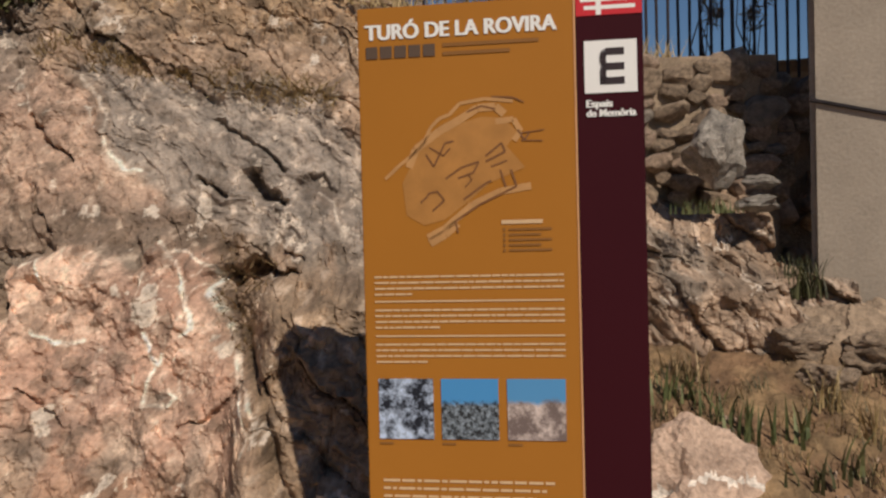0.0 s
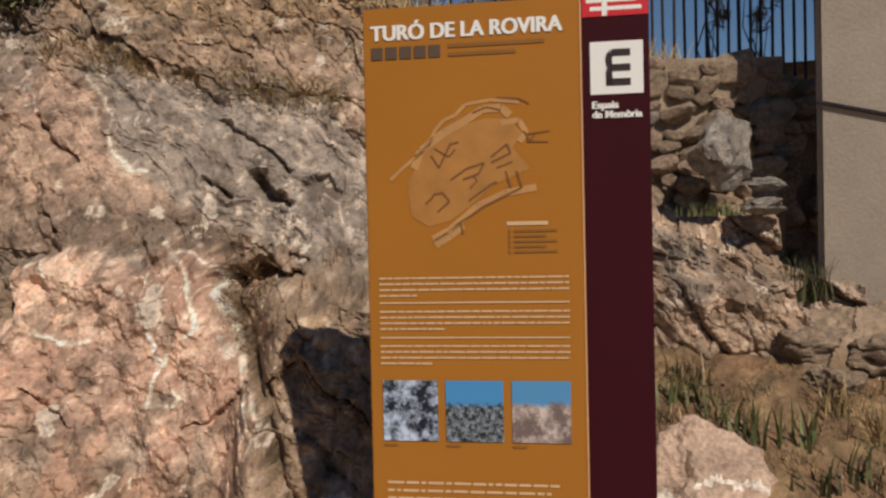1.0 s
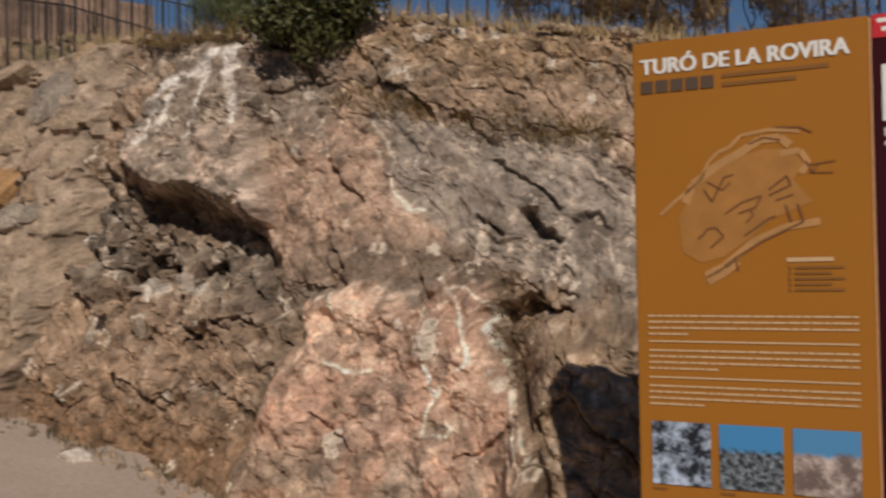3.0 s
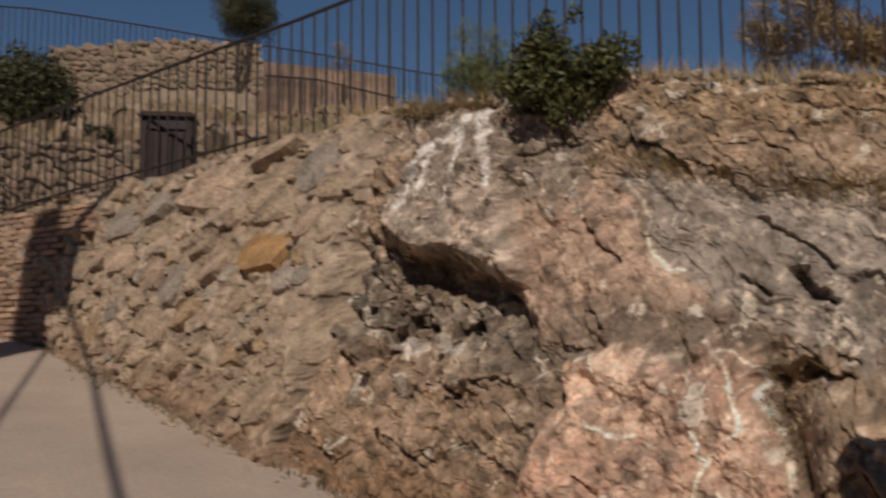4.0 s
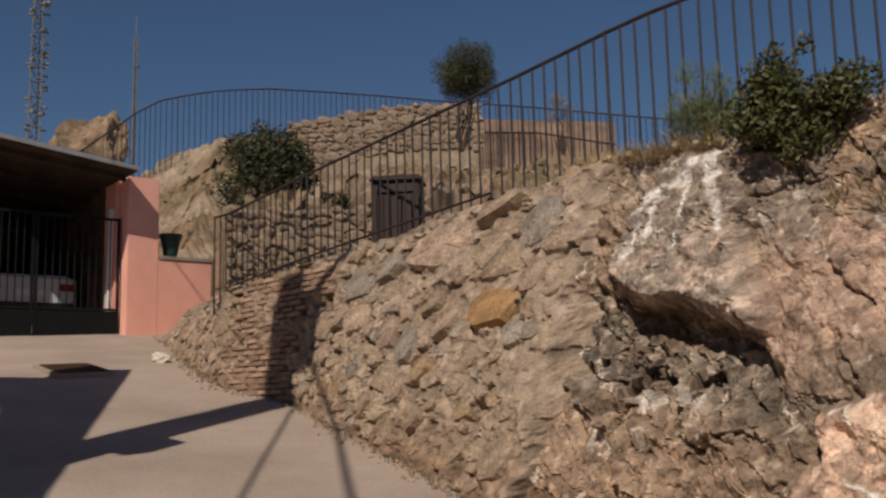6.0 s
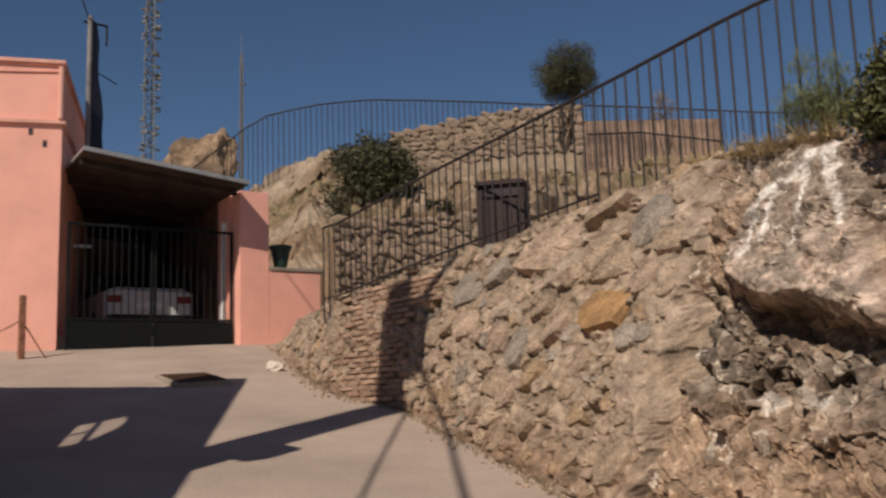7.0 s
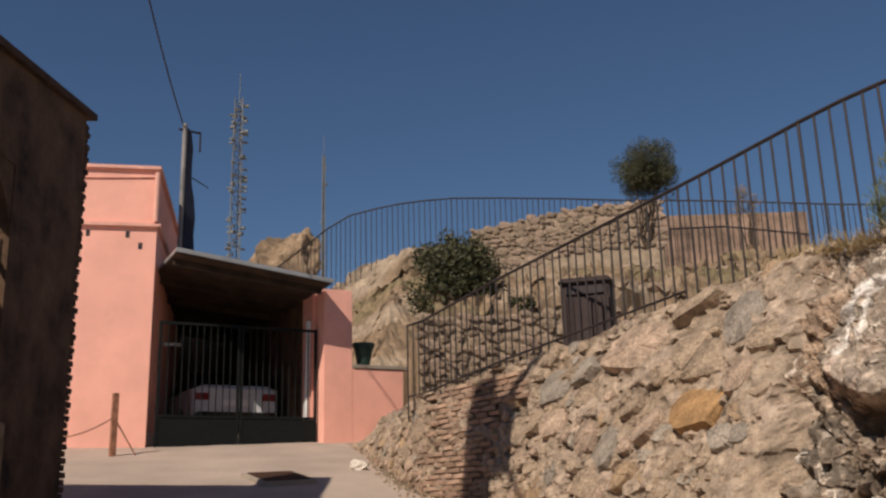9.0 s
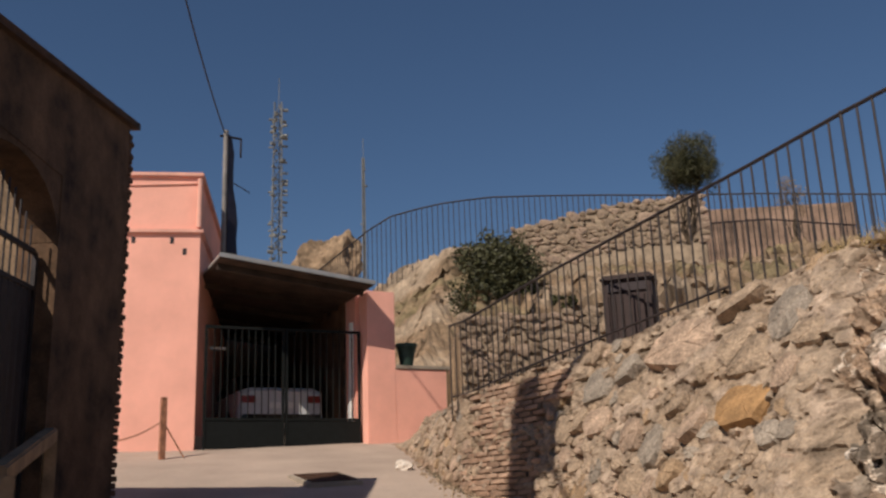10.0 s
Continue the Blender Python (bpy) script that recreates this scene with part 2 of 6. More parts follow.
def near_line(line, x, z):
    d = np.full(np.shape(x), 9.0)
    for (ax, az), (bx, bz) in zip(line, line[1:]):
        ex, ez = bx - ax, bz - az
        k = np.clip(((x - ax) * ex + (z - az) * ez) / (ex * ex + ez * ez), 0, 1)
        d = np.minimum(d, np.hypot(x - ax - k * ex, z - az - k * ez))
    return d


PINK_BLOCK = [(-2.40, 0.3), (-2.27, 0.75), (-2.20, 0.94), (-2.18, 1.09), (-2.15, 1.19), (-2.05, 1.24), (-2.12, 1.43), (-2.05, 1.52), (-1.80, 1.58), (-1.66, 1.54), (-1.60, 1.57), (-1.55, 1.50), (-1.48, 1.44), (-1.46, 1.50), (-1.41, 1.59), (-1.30, 1.56), (-1.16, 1.54), (-1.12, 1.49), (-1.11, 1.42), (-1.05, 1.28), (-0.98, 1.16), (-0.91, 1.05), (-0.79, 0.93), (-0.75, 0.85), (-0.70, 0.69), (-0.60, 0.60), (-0.50, 0.2)]
GREY_SLAB = [(-1.95, 2.44), (-2.11, 2.59), (-1.87, 2.60), (-1.44, 2.47), (-1.15, 2.36), (-0.73, 2.39), (-0.54, 2.17), (-0.40, 2.05), (-0.40, 1.50), (-0.55, 1.58), (-0.66, 1.52), (-1.04, 1.60), (-1.24, 1.68), (-1.40, 1.78), (-1.59, 1.96), (-1.69, 1.98), (-1.79, 2.08), (-1.83, 2.16), (-1.84, 2.29)]
PINK_STRIP = [(-2.60, 2.62), (-2.12, 2.58), (-1.93, 2.43), (-1.82, 2.28), (-1.80, 2.11), (-1.66, 1.97), (-1.52, 1.90), (-1.30, 1.70), (-1.66, 1.60), (-2.5, 1.58), (-2.7, 2.0)]
DARK_FACET = [(-0.75, 1.92), (-0.65, 1.93), (-0.57, 1.82), (-0.68, 1.77), (-0.78, 1.84)]
PIT = [(-1.06, 1.94), (-0.99, 1.94), (-0.94, 1.87), (-0.83, 1.79), (-0.84, 1.76), (-0.96, 1.82), (-1.04, 1.86)]
CAVITY = [(-1.15, 1.44), (-1.08, 1.49), (-0.98, 1.52), (-0.81, 1.47), (-0.71, 1.44), (-0.86, 1.40), (-0.99, 1.38), (-1.07, 1.34)]
BRIGHT_BOULDER = [(-3.23, 3.26), (-3.51, 3.18), (-3.69, 3.04), (-3.76, 2.70), (-3.86, 2.47), (-3.76, 2.34), (-3.52, 2.20), (-3.31, 2.11), (-3.01, 2.08), (-2.83, 2.00), (-2.50, 1.90), (-2.51, 2.06), (-2.64, 2.25), (-2.78, 2.51), (-2.80, 2.78), (-2.88, 3.04)]
GULLY = [(-1.14, 1.41), (-1.05, 1.26), (-0.94, 1.07), (-0.80, 0.89), (-0.74, 0.77), (-0.62, 0.57), (-0.50, 0.25), (-0.36, 0.25), (-0.52, 0.57), (-0.66, 0.81), (-0.76, 0.98), (-0.86, 1.16), (-0.95, 1.33), (-1.05, 1.41)]
UNDERCUT = [(-3.70, 2.22), (-3.23, 2.11), (-2.91, 2.00), (-2.69, 1.92), (-2.58, 1.83), (-2.85, 1.80), (-3.11, 1.86), (-3.41, 1.98)]
CRAGS = [(-4.29, 2.11), (-3.94, 2.33), (-3.62, 2.19), (-3.00, 1.83), (-2.57, 1.82), (-2.43, 1.69), (-2.43, 1.45), (-2.64, 1.31), (-2.87, 1.21), (-3.20, 1.25), (-3.60, 1.36), (-4.05, 1.71)]
SPLASHES = [([(-3.22, 3.18), (-3.35, 3.13), (-3.41, 2.99), (-3.60, 2.89), (-3.62, 2.80)], 0.040), ([(-3.60, 2.89), (-3.60, 2.72), (-3.60, 2.48)], 0.020), ([(-3.23, 3.18), (-3.12, 2.94), (-2.98, 2.72), (-2.95, 2.60)], 0.024), ([(-3.34, 3.11), (-3.29, 2.89), (-3.27, 2.72)], 0.024), ([(-3.41, 2.99), (-3.49, 2.79), (-3.49, 2.59)], 0.022), ([(-3.22, 3.17), (-3.14, 3.01)], 0.045), ([(-3.24, 2.69), (-3.24, 2.50)], 0.012)]
QUARTZ = [([(-3.54, 1.64), (-3.40, 1.60), (-3.24, 1.54)], 0.06), ([(-3.14, 1.62), (-2.90, 1.55)], 0.045), ([(-4.04, 1.90), (-3.80, 1.82)], 0.05), ([(-2.91, 2.10), (-2.84, 2.00)], 0.05)]
BLOCK_VEINS = [[(-1.41, 1.59), (-1.34, 1.53), (-1.28, 1.48), (-1.24, 1.39), (-1.19, 1.31), (-1.16, 1.27), (-1.15, 1.21), (-1.19, 1.18)], [(-1.35, 1.57), (-1.24, 1.53), (-1.14, 1.47), (-1.12, 1.37), (-1.07, 1.29), (-1.03, 1.21), (-0.97, 1.12), (-0.91, 1.03), (-0.88, 1.00)], [(-1.43, 1.45), (-1.41, 1.32), (-1.35, 1.31), (-1.32, 1.25), (-1.34, 1.21)], [(-1.40, 1.31), (-1.38, 1.21), (-1.34, 1.10), (-1.29, 1.06), (-1.28, 1.10)], [(-1.31, 1.04), (-1.33, 0.97), (-1.33, 0.91), (-1.23, 0.90), (-1.18, 0.93), (-1.22, 0.97)], [(-0.87, 0.99), (-0.81, 0.95), (-0.75, 0.91)], [(-0.98, 1.11), (-0.89, 0.97), (-0.78, 0.85), (-0.82, 0.79)], [(-1.89, 1.20), (-1.72, 1.16), (-1.65, 1.18)], [(-2.04, 1.50), (-1.93, 1.53), (-1.91, 1.42)]]
SLAB_VEINS = [[(-2.00, 2.51), (-1.93, 2.43), (-1.88, 2.37), (-1.82, 2.28), (-1.82, 2.19), (-1.80, 2.14), (-1.77, 2.08), (-1.71, 2.03), (-1.67, 1.98), (-1.58, 1.96)], [(-2.32, 2.45), (-2.25, 2.33)], [(-0.68, 1.83), (-0.59, 1.77), (-0.56, 1.66), (-0.45, 1.60)]]
CRACKS = [[(-2.25, 2.27), (-2.14, 2.17), (-2.05, 2.10), (-1.96, 2.03)], [(-2.10, 1.85), (-2.06, 1.76), (-1.98, 1.66)], [(-0.89, 0.99), (-0.95, 0.92), (-1.01, 0.88), (-1.17, 0.84)], [(-1.88, 0.98), (-1.78, 0.91), (-1.69, 0.84)], [(-1.24, 2.23), (-1.06, 2.13), (-0.86, 1.96)], [(-1.30, 1.92), (-1.13, 1.81)], [(-1.08, 2.42), (-0.98, 2.41), (-0.82, 2.38)], [(-1.23, 2.68), (-1.12, 2.61)], [(-1.54, 2.52), (-1.40, 2.47)]]


def build_rock():
    xs, vs = np.linspace(-4.75, 2.25, 930), np.concatenate([np.linspace(-0.1, 1.0, 360), np.linspace(1.01, 1.5, 40)])
    X0, V = np.meshgrid(xs, vs)
    zt, zg = crest_z(X0), ground_z(X0, foot_y(X0))
    crest_bump = 0.10 * fbm(X0 * 2.3, X0 * 0, 71, 4)
    Z0 = zg + (zt + crest_bump - zg) * np.minimum(V, 1)
    X, Z = X0, Z0
    # warped coordinates, along and across the layers that dip to the right
    wx, wz = X + 0.10 * fbm(X * 2.5, Z * 2.5, 31), Z + 0.10 * fbm(X * 2.5, Z * 2.5, 47)
    u, w = wx * 0.82 - wz * 0.57, wx * 0.57 + wz * 0.82
    px, pz = X + 0.05 * fbm(X * 7, Z * 7, 5, 4), Z + 0.05 * fbm(X * 7, Z * 7, 8, 4)
    block = step(-0.015, 0.03, signed(PINK_BLOCK, px, pz))
    rounded = step(-0.07, 0.09, signed(PINK_BLOCK, px, pz))
    slab = step(-0.03, 0.05, signed(GREY_SLAB, px, pz))
    strip = step(-0.04, 0.05, signed(PINK_STRIP, px, pz))
    boulder = step(-0.02, 0.10, signed(BRIGHT_BOULDER, px, pz))
    crags = step(-0.06, 0.10, signed(CRAGS, px, pz))
    under = step(-0.015, 0.05, signed(UNDERCUT, px, pz))
    cavity = step(-0.01, 0.05, signed(CAVITY, px, pz))
    pit = step(-0.02, 0.03, signed(PIT, px, pz))
    top = step(0.80, 0.92, V + 0.05 * fbm(X * 3, Z * 3, 77)) * step(-2.75, -2.4, X)
    facet = step(-0.02, 0.02, signed(DARK_FACET, px, pz))
    blk, edge = cells(u * 1.5, w * 3.2, 4)
    blk2, edge2 = cells(u * 4.5 + 3, w * 8.5, 14)
    blk3, edge3 = cells(wx * 13 + 5, wz * 15, 24)
    calm = np.maximum(np.maximum(slab, block), np.maximum(strip, boulder))
    rough_amp = 1 - 0.45 * slab - 0.35 * block - 0.3 * strip + 0.9 * crags
    relief = 0.15 * fbm(u * 1.1, w * 1.6, 9, 4) + 0.085 * blk * (1 - 0.9 * calm) * (1 - 0.5 * top)
    relief = relief + rough_amp * (0.030 * blk2 * (1 - 0.8 * calm) + 0.013 * blk3 + 0.016 * ridge(u * 4, w * 8, 20) + 0.052 * fbm(u * 8, w * 14, 33, 5, 0.6) - 0.010 * (1 - calm) * step(0.10, 0.0, edge2) - 0.03 * (1 - 0.9 * calm) * step(0.05, 0.0, edge))
    relief = relief + 0.10 * crags * ridge(u * 2.2, w * 3.8, 60) + 0.03 * crags * blk2
    # layers that dip to the right show as low steps on the grey slab and along the top
    lay = w * 7 + 0.5 * fbm(u * 1.3, w * 4, 64)
    relief = relief + np.maximum(slab, 0.9 * top) * (0.030 * (lay - np.floor(lay)) * step(-0.2, 0.2, fbm(u * 2, w * 5, 68)) + 0.02 * fbm(u * 5, w * 24, 66, 4)) + block * (0.07 * fbm(X * 5, Z * 4, 67, 5, 0.6) + 0.012 * blk3)
    for line in BLOCK_VEINS + SLAB_VEINS:
        relief = relief + 0.006 * step(0.016, 0.004, near_line(line, X + 0.016 * fbm(X * 9, Z * 9, 171, 3, 0.4), Z + 0.016 * fbm(X * 9 + 9, Z * 9, 181, 3, 0.4)))
    for line in CRACKS:
        relief = relief - 0.06 * step(0.022, 0.0, near_line(line, px, pz))
    # big forms
    n0 = fbm(X * 3, Z * 3, 88)
    tilt = np.clip((Z - 2.35) * 0.25, -0.06, 0.18)
    relief = relief - 0.02 * step(0.0, 0.25, fbm(X * 3.1, Z * 2.2, 140)) * block + 0.22 * rounded + (0.23 - tilt) * boulder - 0.20 * under - 0.30 * cavity - 0.20 * pit - 0.05 * slab - 0.05 * facet
    relief = relief - 0.22 * crags * step(1.25, 1.9, Z)
    relief = relief - 0.30 * step(-4.15, -4.6, X)
    right = step(0.8, 1.2, X)
    relief = relief + right * (0.16 * step(1.95, 1.85, Z) + 0.22 * step(1.40, 1.30, Z) - 0.25 * step(1.62, 1.80, Z) * step(1.05, 1.2, X)) - 0.9 * step(1.70, 1.80, X - 0.15 * step(1.4, 1.3, Z) * 2) * step(0.9, 1.1, Z)
    lower = step(-0.98, -0.72, X) * step(0.75, 0.35, X) * step(1.50, 1.28, Z + 0.06 * n0)
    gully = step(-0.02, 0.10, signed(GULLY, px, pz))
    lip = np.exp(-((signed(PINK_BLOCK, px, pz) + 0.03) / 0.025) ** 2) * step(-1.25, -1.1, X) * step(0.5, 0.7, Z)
    relief = relief + 0.50 * lower - 0.06 * gully - 0.08 * lip
    fade = 1 - 0.6 * step(0.95, 1.0, V)
    Yb = face_y(X, Z) + np.clip(V - 1, 0, 1) * 2.6
    Y = Yb - relief * fade * 1.0
    Zf = Z + np.clip(V - 1, 0, 1) * 0.25 + 0.05 * fbm(X * 4, V * 9, 91) * step(1, 1.05, V) + 0.03 * blk3 * rough_amp * fade
    # colours of the stone, with shade put into its creases and pockets
    def paint(col, c, k):
        return col + (np.array(c) - col) * np.clip(k, 0, 1)[..., None]
    n1, n2, n3 = fbm(X * 2.6, Z * 2.6, 101), fbm(u * 6, w * 11, 111), fbm(X * 19, Z * 19, 121, 4)
    n4, n5 = fbm(X * 8, Z * 8, 127, 5, 0.6), fbm(u * 4, w * 22, 133, 4, 0.6)
    col = np.ones((*X.shape, 3)) * np.array((0.41, 0.305, 0.22))
    col = paint(col, (0.31, 0.26, 0.21), step(-0.05, 0.35, n1))
    col = paint(col, (0.50, 0.37, 0.27), step(0.05, 0.4, n2) * 0.7)
    # the pink block: mottled rose and cream, greyer towards its foot
    col = paint(col, (0.49, 0.325, 0.245), block)
    col = paint(col, (0.33, 0.235, 0.18), block * step(0.05, 0.30, fbm(X * 3.1, Z * 2.2, 140)) * 0.8)
    col = paint(col, (0.64, 0.455, 0.35), block * step(0.02, 0.30, fbm(X * 4.2 + 5, Z * 4.2, 142, 5)) * 0.85)
    col = paint(col, (0.66, 0.48, 0.37), block * step(-1.40, -1.60, X) * step(1.10, 1.30, Z) * (0.75 + 0.8 * n4))
    col = paint(col, (0.42, 0.295, 0.235), block * np.exp(-((X + 1.52) / 0.14) ** 2 - ((Z - 1.08) / 0.28) ** 2) * 0.8)
    col = paint(col, (0.38, 0.32, 0.265), block * step(-0.12, 0.15, fbm(X * 5 + 9, Z * 4, 143, 5)) * step(0.92, 0.72, Z) * step(-0.85, -1.1, X) * 0.85)
    col = paint(col, (0.30, 0.27, 0.225), block * np.exp(-((X + 1.26) / 0.06) ** 2 - ((Z - 0.935) / 0.03) ** 2) * 0.9)
    col = paint(col, (0.50, 0.44, 0.38), block * step(-0.95, -0.85, X) * step(1.0, 0.92, Z) * step(0.05, 0.25, n4) * 0.6)
    col = paint(col, (0.54, 0.385, 0.295), strip * (0.8 + 0.5 * n2))
    col = paint(col, (0.40, 0.30, 0.23), strip * step(1.95, 1.7, Z) * step(-0.1, 0.2, n4) * 0.8)
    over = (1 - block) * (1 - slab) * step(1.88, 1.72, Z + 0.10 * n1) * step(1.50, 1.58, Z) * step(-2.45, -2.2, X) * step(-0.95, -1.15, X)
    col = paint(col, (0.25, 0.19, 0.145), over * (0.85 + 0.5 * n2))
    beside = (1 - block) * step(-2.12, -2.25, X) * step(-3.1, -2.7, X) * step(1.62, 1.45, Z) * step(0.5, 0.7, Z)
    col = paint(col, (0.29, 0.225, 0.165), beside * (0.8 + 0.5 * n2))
    col = paint(col, (0.345, 0.305, 0.265), slab * 0.95)
    col = paint(col, (0.47, 0.405, 0.345), slab * step(0.0, 0.35, n2) * 0.7)
    col = paint(col, (0.235, 0.195, 0.16), slab * step(0.10, 0.4, fbm(u * 2, w * 9, 151)) * 0.6)
    col = paint(col, (0.53, 0.46, 0.39), slab * step(0.16, 0.42, n5) * step(-1.3, -0.9, X) * 0.8)
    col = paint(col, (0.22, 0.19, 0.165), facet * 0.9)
    col = paint(col, (0.37, 0.315, 0.26), boulder * 0.9)
    col = paint(col, (0.33, 0.28, 0.235), step(-2.95, -2.75, X) * step(-2.15, -2.45, X) * step(2.3, 2.6, Z) * 0.8)
    col = paint(col, (0.60, 0.49, 0.41), boulder * step(-0.05, 0.3, n4) * step(2.75, 2.35, Z))
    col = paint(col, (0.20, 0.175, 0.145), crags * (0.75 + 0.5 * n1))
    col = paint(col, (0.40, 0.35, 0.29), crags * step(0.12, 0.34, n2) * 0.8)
    col = paint(col, (0.37, 0.26, 0.16), top * 0.8)
    col = paint(col, (0.45, 0.335, 0.215), top * step(-0.05, 0.3, n5) * 0.7)
    col = paint(col, (0.42, 0.305, 0.215), step(0.42, 0.22, V + 0.10 * n1) * step(-2.2, -2.5, X) * 0.8)
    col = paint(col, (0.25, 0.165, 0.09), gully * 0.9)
    # the crease beside the block: its shade is painted as near-black
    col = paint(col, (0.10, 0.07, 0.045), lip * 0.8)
    col = paint(col, (0.37, 0.275, 0.185), step(-1.0, -0.7, X) * step(1.5, 1.3, Z) * step(0.9, 0.6, X) * 0.7)
    foot = step(0.16, 0.03, V + 0.06 * n2)
    col = paint(col, (0.30, 0.195, 0.12), foot * (1 - 0.5 * block))
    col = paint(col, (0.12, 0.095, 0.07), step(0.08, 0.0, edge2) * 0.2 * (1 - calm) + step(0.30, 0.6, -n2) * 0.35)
    for lines, rad in ((BLOCK_VEINS, 0.0095), (SLAB_VEINS, 0.010)):
        for line in lines:
            d = near_line(line, X + 0.016 * fbm(X * 9, Z * 9, 171, 3, 0.4), Z + 0.016 * fbm(X * 9 + 9, Z * 9, 181, 3, 0.4))
            col = paint(col, (0.93, 0.83, 0.71), step(rad * (1 + 1.2 * n4), rad * 0.4, d) * np.clip(0.95 + 1.3 * n4, 0.25, 1))
            col = paint(col, (0.34, 0.25, 0.19), step(rad * 4.0, rad * 1.4, d) * step(rad, rad * 1.3, d) * 0.35)
    # lime lace on the block's crust, and a finer net on its nose
    nose = block * np.exp(-((X + 1.22) / 0.17) ** 2) * step(0.80, 0.95, Z)
    col = paint(col, (0.84, 0.72, 0.60), step(0.030, 0.010, np.abs(fbm(X * 8 + 1, Z * 6, 281, 3))) * nose * 0.85)
    lace2 = np.abs(fbm(X * 9 + 7, Z * 8, 231, 4))
    col = paint(col, (0.80, 0.66, 0.54), step(0.030, 0.010, lace2) * block * step(1.35, 1.48, Z + 0.15 * n1) * 0.9)
    col = paint(col, (0.74, 0.60, 0.48), step(0.026, 0.008, lace2) * np.maximum(block, 0.7 * strip) * step(0.05, 0.3, fbm(X * 2.2, Z * 2.2, 241)) * 0.7)
    lace = np.abs(fbm(X * 5 + 3, Z * 5, 191, 4))
    col = paint(col, (0.70, 0.55, 0.44), step(0.022, 0.0, lace) * np.maximum(block, 0.5 * strip) * step(0.0, 0.3, n1 + 0.1) * 0.7)
    for line, r in SPLASHES:
        d = near_line(line, X + 0.03 * fbm(X * 9, Z * 3, 201, 3), Z)
        col = paint(col, (0.86, 0.83, 0.79), step(r * 1.7, r * 0.8, d) * np.clip(1.0 + 1.6 * fbm(X * 28, Z * 5, 211, 3), 0, 1))
    for line, r in QUARTZ:
        d = near_line(line, px, pz)
        col = paint(col, (0.62, 0.58, 0.53), step(r, r * 0.4, d) * step(-0.12, 0.15, n4 + 0.5 * n3))
    col = col * (1 + 0.14 * block[..., None])
    speck = step(0.27, 0.45, n3) * 0.4
    col = paint(col, (0.66, 0.56, 0.46), speck * (1 - foot))
    # pockets are colour alone: dark tone stands for the shade inside them
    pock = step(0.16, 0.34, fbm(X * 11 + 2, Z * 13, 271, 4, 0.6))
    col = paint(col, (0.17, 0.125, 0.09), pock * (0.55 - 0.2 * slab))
    col = np.clip(col * np.array((0.96, 0.905, 0.86)) * (1.04 + 0.45 * n3[..., None] + 0.50 * n4[..., None]), 0.02, 0.92)
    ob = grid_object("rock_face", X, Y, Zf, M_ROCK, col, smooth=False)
    return tagged(ob, "weathered pinkish and grey natural rock face beside the lane", "rock", kind="structure")


build_rock()


# ---- stones that are laid into walls ----
def stone_meshes(mats, count, seed, flat=0.55):
    """Rough field stones about one unit long; each is a faceted lump with worn corners."""
    rng = random.Random(seed)
    made = []
    for k in range(count):
        bm = bmesh.new()
        bmesh.ops.create_icosphere(bm, subdivisions=2, radius=0.5)
        planes = [(Vector((rng.gauss(0, 1), rng.gauss(0, 1), rng.gauss(0, 1))).normalized(), rng.uniform(0.26, 0.42)) for _ in range(12)]
        planes.append((Vector((rng.gauss(0, 0.15), -1, rng.gauss(0, 0.15))).normalized(), rng.uniform(0.20, 0.30)))
        for v in bm.verts:
            for nrm, d in planes:
                over = v.co.dot(nrm) - d
                if over > 0:
                    v.co -= nrm * over * 0.93
            v.co += Vector((noise.noise(v.co * 5 + Vector((k, 0, 0))), noise.noise(v.co * 5 + Vector((0, k, 3))), noise.noise(v.co * 5 + Vector((7, 0, k))))) * 0.035
        me = bpy.data.meshes.new("stone")
        bm.to_mesh(me)
        bm.free()
        me.materials.append(mats[k % len(mats)])
        made.append(me)
    return made


ALL_STONE = [M_STONE, M_STONE, M_STONE_GREY, M_STONE_PINK, M_STONE, M_STONE_RUST, M_STONE_GREY, M_STONE_PINK, M_STONE, M_STONE_PINK, M_STONE, M_STONE_GREY]
STONES = stone_meshes(ALL_STONE, 24, 5)


def place_stone(me, parent, at, size, turn):
    ob = new("stone", me)
    ob.parent = parent
    ob.matrix_basis = Matrix.Translation(at) @ turn @ Matrix.Diagonal((*size, 1))
    return ob


def lay_stones(parent, where, lo, hi, z_range, count, sizes, seed, sink=0.03, skip=None, pack=0.43):
    """Scatter fitted stones over a wall; where(s, z) gives the place on it and its outward turn about z."""
    rng = random.Random(seed)
    laid = []
    tries = 0
    while len(laid) < count and tries < count * 60:
        tries += 1
        grow = 1 - min(1, tries / (count * 25))
        s = rng.uniform(lo, hi)
        z0, z1 = z_range(s)
        z = rng.uniform(z0, z1)
        a = sizes[0] + (sizes[1] - sizes[0]) * grow * rng.random()
        b = a * rng.uniform(0.55, 0.85)
        if any(abs(s - q[0]) < (a + q[2]) * pack and abs(z - q[1]) < (b + q[3]) * pack for q in laid):
            continue
        if skip and skip(s, z):
            continue
        laid.append((s, z, a, b))
        p, turn = where(s, z)
        m = Matrix.Rotation(turn, 4, "Z") @ Matrix.Rotation(rng.uniform(-0.35, 0.35), 4, "Y") @ Matrix.Rotation(rng.choice((0, math.pi)), 4, "Y")
        place_stone(rng.choice(STONES), parent, p + Vector((0, sink, 0)), (a * 1.2, min(a, 0.20) * 1.1, b * 1.2), m)


